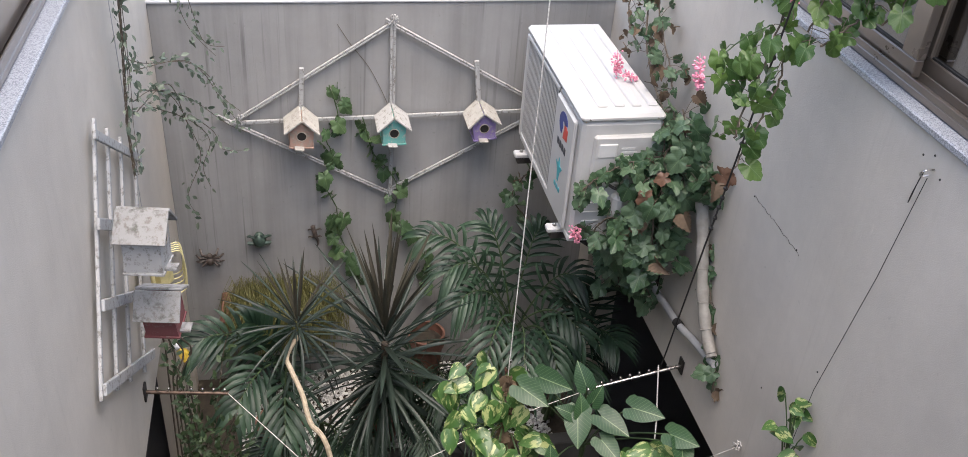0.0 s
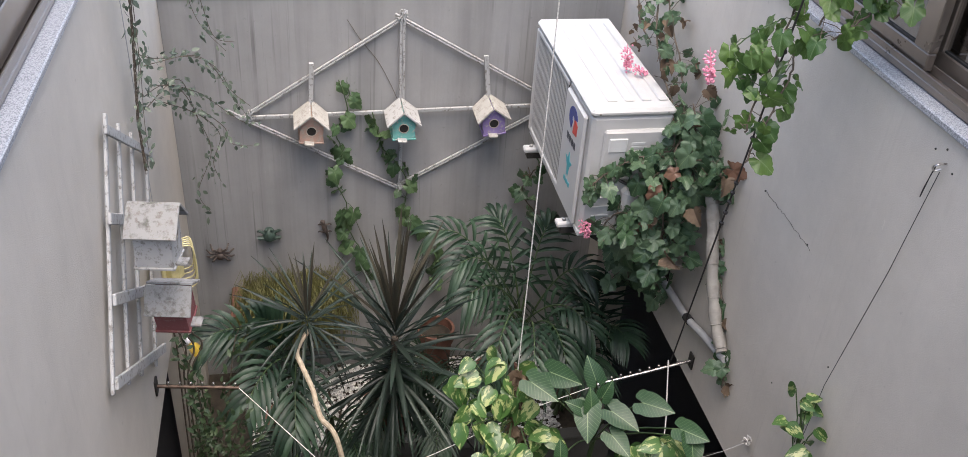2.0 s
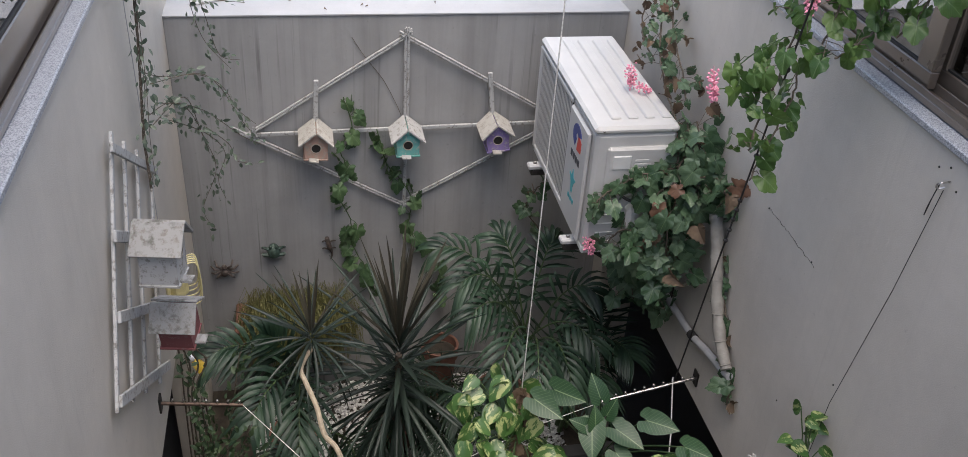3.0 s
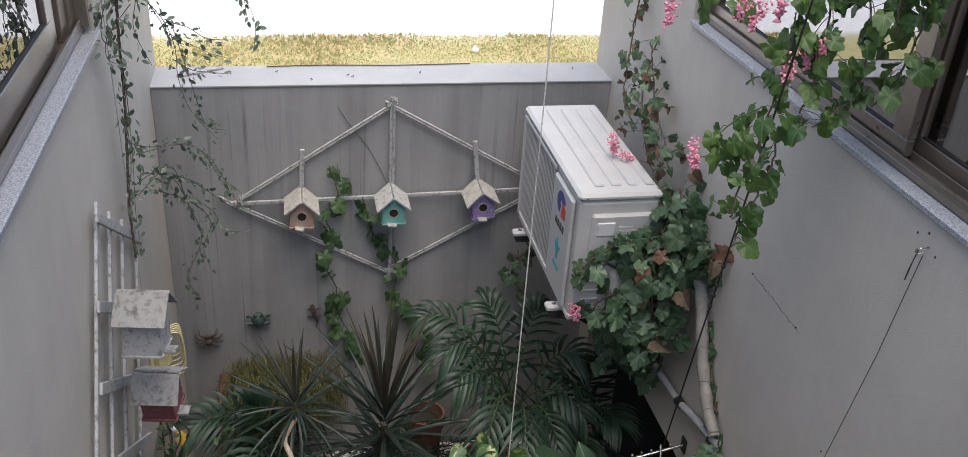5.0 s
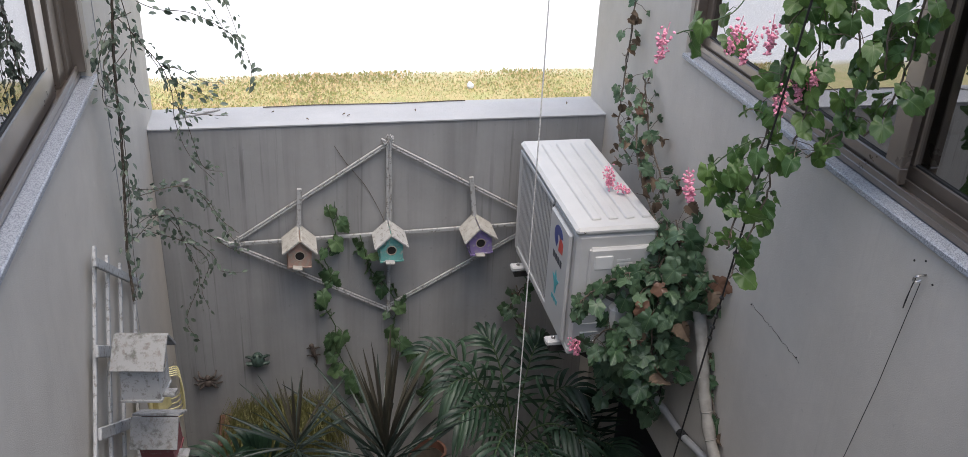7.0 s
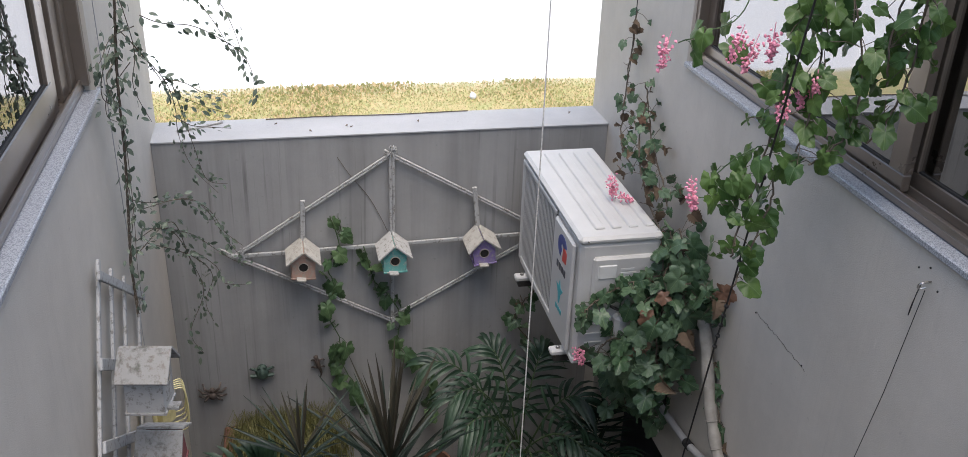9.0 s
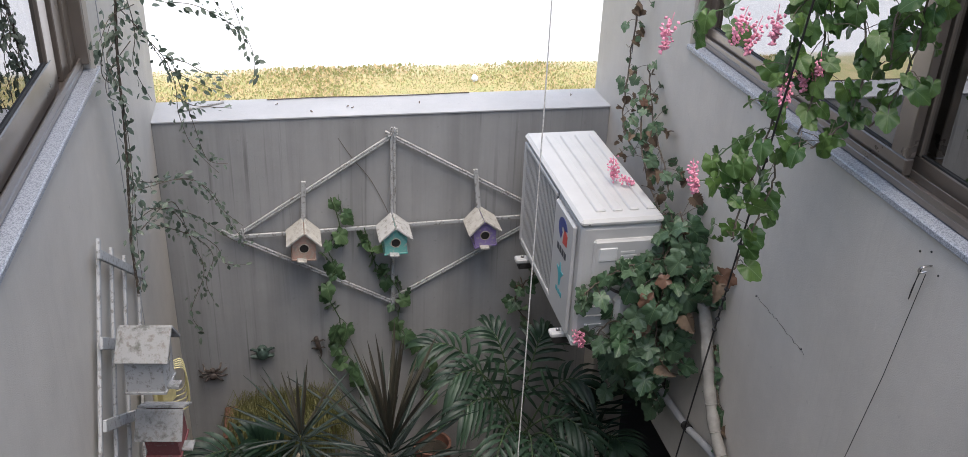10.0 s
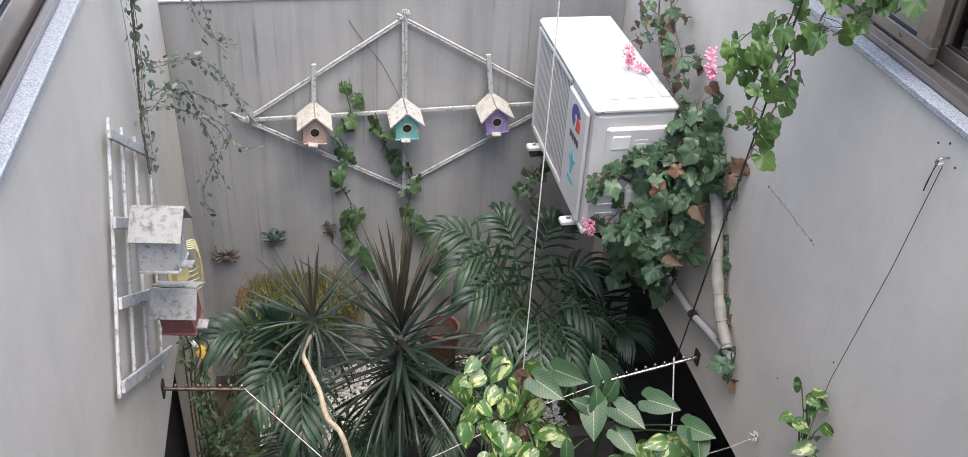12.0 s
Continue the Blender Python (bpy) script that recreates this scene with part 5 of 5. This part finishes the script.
cord("power_cable", "black cable looping under the leaves on the unit", curve([(1.15, 3.02, 3.16), (1.173, 2.99, 3.128), (1.211, 2.98, 3.104), (1.263, 2.98, 3.09), (1.308, 2.99, 3.088), (1.34, 3.02, 3.10)], 5), 0.006, DARK_WIRE, "cable")
cord("wall_string", "thin grey string hanging beside the wall", [(1.50, 3.845, 5.1), (1.50, 3.845, 4.08), (1.502, 3.86, 3.78)], 0.002, DARK_WIRE)
hook = thing("wall_hook", "rusty wire looped through a hook in the wall", "hook", at=Matrix.Identity(4))
part("eye_screw", Geo().tube(curve([(1.552, 1.785, 3.873), (1.53, 1.785, 3.872), (1.52, 1.79, 3.862), (1.528, 1.79, 3.852), (1.54, 1.785, 3.858)], 5), 0.0026, 6), STEEL, hook)
part("loop", Geo().tube(curve([(1.528, 1.79, 3.866), (1.535, 1.805, 3.83), (1.54, 1.815, 3.79), (1.545, 1.825, 3.755), (1.54, 1.82, 3.76), (1.53, 1.805, 3.80), (1.528, 1.79, 3.862)], 5), 0.0013, 5), DARK_WIRE, hook)
part("strand", Geo().tube([(1.54, 1.785, 3.85), (1.545, 1.839, 3.499), (1.54, 1.925, 3.0), (1.50, 1.90, 2.7)], 0.0011, 5), DARK_WIRE, hook)
cord("clothes_line", "thin pale clothes line strung across the well", [(1.15, 2.77, 2.25), (0.85, 2.67, 2.25), (0.43, 2.49, 2.24), (-0.30, 2.2, 2.23)], 0.0016, ROPE, "clothes line")
cord("clothes_line", "thin pale clothes line strung across the well", [(-0.305, 2.81, 2.36), (-0.05, 2.46, 2.35), (0.6, 1.56, 2.33), (1.45, 0.4, 2.3)], 0.0016, ROPE, "clothes line")
cord("clothes_line", "thin pale clothes line tied to a wall screw", [(1.545, 2.215, 2.446), (1.43, 2.2, 2.42), (0.8, 2.12, 2.36)], 0.0008, ROPE, "clothes line")
knot = thing("wall_screw", "bunched white string round a screw in the wall", "screw", at=Matrix.Translation((1.545, 2.215, 2.446)))
part("screw", Geo().tube([(0.01, 0, 0), (-0.02, 0, 0)], 0.004, 6), STEEL, knot)
g = Geo()
for i in range(7):
    g.tube(curve([jitter((-0.008, 0, 0), 0.016) for _ in range(4)], 4), 0.0018, 4)
part("string_bunch", g, ROPE, knot)


def line_rod(base, tip, n, label, mat):
    r = thing("clothes_rod", label, "clothes rod", "clothes rods", at=Matrix.Translation(base))
    b, t = Vector((0, 0, 0)), Vector(tip) - Vector(base)
    s = 1 if t.x > 0 else -1
    part("plate", Geo().box((min(0, s * 0.008), -0.022, -0.035), (max(0, s * 0.008), 0.022, 0.035), None, 0.002), IRON, r, "dark wall plate")
    part("rod", Geo().tube([b, t], 0.0075, 10), mat, r, "", True)
    for i in range(n):
        c = t * (0.16 + 0.8 * i / (n - 1)) + Vector((0, 0, 0.017))
        k = part("hook_stud", Geo().tube([c - Vector((0, 0, 0.012)), c], 0.003, 6), STEEL, r)
        part("knob", Geo().ball(c + Vector((0, 0, 0.002)), 0.0068, 8, 6), STEEL, k, "", True)


line_rod((XR, 2.774, 2.338), (1.15, 2.774, 2.247), 9, "tarnished chrome clothes rod with knobs fixed to the wall", STEEL)
line_rod((XL, 2.812, 2.40), (-0.303, 2.812, 2.357), 7, "rusty chrome clothes rod with knobs fixed to the wall", RUSTY)


def pipes():
    p = thing("pipe_run", "cream tape-wrapped refrigerant pipe running down the wall", "pipe", at=Matrix.Identity(4))
    pts = curve([(1.42, 3.06, 3.05), (1.47, 2.97, 3.10), (1.505, 2.90, 3.14), (1.512, 2.85, 3.11), (1.51, 2.80, 3.05), (1.51, 2.70, 2.85), (1.51, 2.60, 2.71), (1.512, 2.50, 2.63)], 9)
    part("sleeve", Geo().tube(pts, [0.014 + 0.014 * min(1.0, i / 26) - 0.006 * i / len(pts) + 0.002 * math.sin(i * 1.1) for i in range(len(pts))], 12), TAPE, p, "", True)
    g = Geo()
    for i in range(10, len(pts) - 1, 3):
        d = (pts[i + 1] - pts[i]).normalized()
        m = aim(pts[i], d, (0.3, 0.4, 1))
        g.tube([m @ Vector((0.0228 * math.cos(a * 0.3927), 0.006 * math.sin(a * 0.3927 + 1), 0.0228 * math.sin(a * 0.3927))) for a in range(17)], 0.0022, 4)
        part("wrap", g, TAPE, p)
        g = Geo()
    c = thing("drain_pipe", "grey plastic drain pipe with a dark joint", "pipe", at=Matrix.Identity(4))
    cp = curve([(1.46, 3.25, 2.72), (1.51, 3.15, 2.52), (1.522, 2.98, 2.505), (1.522, 2.83, 2.52), (1.522, 2.68, 2.56), (1.522, 2.56, 2.585), (1.528, 2.49, 2.60)], 7)
    part("tube", Geo().tube(cp, 0.0155, 10), PVC, c, "", True)
    part("joint", Geo().tube([cp[20], cp[21], cp[22]], 0.019, 10), RUBBER, c, "black joint sleeve", True)


pipes()


def spider():
    s = thing("spider_ornament", "brown cast spider ornament on the grey wall", "ornament", at=Matrix.Translation((-0.464, YB - 0.02, 2.03)))
    g = Geo().ball((0, 0, -0.012), 0.024, 10, 7).ball((0, -0.004, 0.022), 0.015, 8, 6)
    for k in range(4):
        for q in (-1, 1):
            a = 0.75 - k * 0.5
            e = Vector((q * 0.05 * math.cos(a), -0.018, 0.05 * math.sin(a) + 0.005))
            f = Vector((q * 0.085 * math.cos(a * 1.2) * 0.85, 0.012, 0.072 * math.sin(a * 1.2)))
            g.tube([(0, 0, 0.004), e, f], [0.007, 0.006, 0.004], 6)
    part("figure", g, BROWN_CAST, s, "", True)
    f = thing("frog_ornament", "green cast frog ornament on the grey wall", "ornament", at=Matrix.Translation((-0.207, YB - 0.022, 2.14)))
    g = Geo().lathe([(0.004, -0.04), (0.030, -0.03), (0.036, -0.005), (0.028, 0.02), (0.018, 0.034), (0.003, 0.04)], 10)
    for q in (-1, 1):
        g.ball((q * 0.014, -0.018, 0.034), 0.009, 7, 5)
        g.tube([(q * 0.02, -0.01, 0.012), (q * 0.05, -0.014, 0.03), (q * 0.058, 0.01, 0.012)], [0.009, 0.007, 0.006], 6)
        g.tube([(q * 0.022, -0.01, -0.02), (q * 0.055, -0.016, -0.012), (q * 0.048, 0.01, -0.04)], [0.011, 0.009, 0.006], 6)
    part("figure", g, MOULD, f, "", True)
    z = thing("lizard_ornament", "dark cast lizard ornament on the grey wall", "ornament", at=Matrix.Translation((0.078, YB - 0.014, 2.14)))
    g = Geo().tube(curve([(-0.012, 0, 0.062), (-0.004, -0.006, 0.035), (0.002, -0.006, 0.0), (0.012, 0, -0.03), (0.014, 0, -0.055), (0.006, 0, -0.078)], 5), [0.008, 0.012, 0.013, 0.012, 0.010] + [0.013] * 6 + [0.011, 0.010, 0.009, 0.008, 0.008, 0.007, 0.006, 0.006, 0.005, 0.004, 0.004, 0.003, 0.003, 0.002, 0.002], 7)
    for q in (-1, 1):
        for zz in (0.03, -0.015):
            g.tube([(0, 0, zz), (q * 0.026, -0.004, zz + 0.012), (q * 0.034, 0.008, zz + 0.0)], [0.005, 0.004, 0.003], 5)
    part("figure", g, BROWN_CAST, z, "", True)


spider()


def basket():
    """Yellow wire-fronted feeder on the side wall."""
    b = thing("feeder_basket", "yellow plastic basket feeder hung on the wall", "basket", at=Matrix.Translation((-0.47, 3.04, 2.84)) @ Matrix.Rotation(radians(12), 4, "Z") @ Matrix.Diagonal((0.95, 0.95, 0.82, 1)))
    part("back", Geo().box((-0.095, -0.07, -0.13), (-0.080, 0.07, 0.13), None, 0.005), YELLOW, b)
    part("tray", Geo().box((-0.08, -0.055, -0.10), (-0.01, 0.055, 0.09), None, 0.02), YELLOW, b, "", True)
    for k in range(5):
        y = -0.075 + 0.018 * k
        z0 = -0.12 + 0.012 * k
        part("hoop", Geo().tube(curve([(-0.085, y, 0.11 - 0.004 * k), (-0.01, y, 0.11 - 0.004 * k), (0.03, y, 0.09), (0.035, y, z0 + 0.05), (0.01, y, z0), (-0.085, y, z0)], 4), 0.003, 6), YELLOW, b, "", True)


basket()


def beetle():
    b = thing("beetle_ornament", "yellow spotted beetle ornament on the side wall", "ornament", at=Matrix.Translation((-0.505, 3.17, 2.255)) @ Matrix.Rotation(radians(60), 4, "Y"))
    back = (Matrix.Translation((-0.505, 3.17, 2.255)) @ Matrix.Rotation(radians(60), 4, "Y")).inverted()
    part("stake", Geo().tube([(0, 0, 0), back @ Vector((-0.52, 3.46, 1.22))], 0.004, 6), BARK, b)
    yel = plain("yellow_glaze", (0.55, 0.38, 0.05), 0.3)
    part("shell", Geo().lathe([(0.038, 0.0), (0.034, 0.014), (0.02, 0.026), (0.002, 0.03)], 14, Matrix.Diagonal((1.25, 0.9, 1, 1))), yel, b, "", True)
    part("head", Geo().ball((-0.058, 0, 0.006), 0.018, 9, 6), plain("white_glaze", (0.6, 0.6, 0.62), 0.3), b, "", True)
    for x, y in ((-0.018, 0.014), (0.012, 0.016), (-0.016, -0.014), (0.016, -0.012), (0.0, 0.0)):
        part("spot", Geo().ball((x, y, 0.026 - abs(x) * 0.3 - abs(y) * 0.25), 0.006, 7, 5), RUBBER, b)
    for q in (-1, 1):
        part("feeler", Geo().tube([(-0.07, 0.006 * q, 0.012), (-0.09, 0.014 * q, 0.02)], 0.002, 5), RUBBER, b)


beetle()


def ledge_litter():
    b = solid("loose_batten", slat((-0.50, 4.31, TOP + 0.012), (-0.30, 4.42, TOP + 0.012), 0.016, 0.01, (0, 0, 1)), WHITE_WOOD, "short pale batten lying on the parapet", "batten")
    g = Geo()
    r = random.Random(3)
    pts = [(x, 4.435 + 0.006 * math.sin(x * 9), TOP + 0.012) for x in [-0.1 + 0.09 * i for i in range(12)]]
    s = thing("dead_vine", "dry brown runner lying along the parapet edge", "vine", at=Matrix.Identity(4))
    part("stem", g.tube(pts, 0.003, 5), BARK, s)
    for x, y in ((0.28, 4.30), (0.30, 4.28), (0.62, 4.33), (-0.05, 4.36), (1.40, 4.36), (0.10, 4.25)):
        l = thing("fallen_leaf", "dry brown leaf fallen on the parapet", "dead leaf", "litter on the parapet", at=Matrix.Translation((x, y, TOP + 0.012)))
        part("blade", DRY_LEAVES[1], None, l, at=aim((0, 0, 0), (r.uniform(-1, 1), r.uniform(-1, 1), 0), (0, 0, 1), 0.012))


ledge_litter()


def wall_marks():
    """A hairline crack and old plug holes in the right-hand wall."""
    r = random.Random(8)
    pts = [(XR - 0.0003, 2.556 - 0.345 * t + r.uniform(-0.006, 0.006), 3.316 - 0.012 * t * t + r.uniform(-0.005, 0.005)) for t in [i / 26 for i in range(27)]]
    solid("crack", Geo().tube(pts, [0.0004 + 0.0008 * r.random() for _ in pts], 4), IRON, "hairline crack across the plaster of the side wall", "crack", "structure")
    for y, z in ((2.556, 3.315), (2.235, 3.313), (1.80, 3.905), (1.84, 3.885), (1.755, 3.862), (2.20, 2.75), (1.95, 3.05)):
        solid("plug_hole", Geo().ball((XR - 0.0005, y, z), 0.0032, 8, 5), IRON, "old screw hole in the plaster", "hole", "structure")


wall_marks()


def verge():
    """Weeds on the sunlit strip outside."""
    g = Geo()
    r = random.Random(21)
    for i in range(36000):
        x, y = r.uniform(-5.5, 9.5), r.uniform(13.0, 15.35)
        n1 = noise.noise(Vector((x * 0.9, y * 0.9, 0.3)))
        h = r.uniform(0.018, 0.048) * (1.0 + 0.7 * n1)
        if y > 14.9 and n1 > 0.1:
            h *= 1.25
        a, b = r.uniform(0, 6.28), r.uniform(0.2, 1.0)
        d = Vector((math.cos(a) * b, math.sin(a) * b, 1)).normalized()
        m = aim((x, y, 0.0), d, (r.uniform(-1, 1), -1, 0.8), max(h, 0.02))
        w = r.uniform(0.14, 0.45)
        if i % 2:
            m = m @ Matrix.Translation((0, 0.4, 0))
        g.add([(0, 0, 0), (-w, 0.45, 0.06), (0, 1.0, -0.05), (w, 0.45, 0.06)], [(0, 1, 2), (0, 2, 3)], m)
    solid("verge_weeds", g, WEED, "sunlit yellow-green weeds and dry grass", "grass", "stuff")
    s = solid("stone", Geo().lathe([(0.02, 0.0), (0.05, 0.02), (0.058, 0.06), (0.03, 0.11), (0.004, 0.13)], 9, Matrix.Translation((3.0, 14.5, 0.0)) @ Matrix.Rotation(-0.35, 4, "Y")), plain("white_stone", (0.8, 0.8, 0.8), 0.7), "white stone lying in the weeds", "stone", smooth=True)


verge()
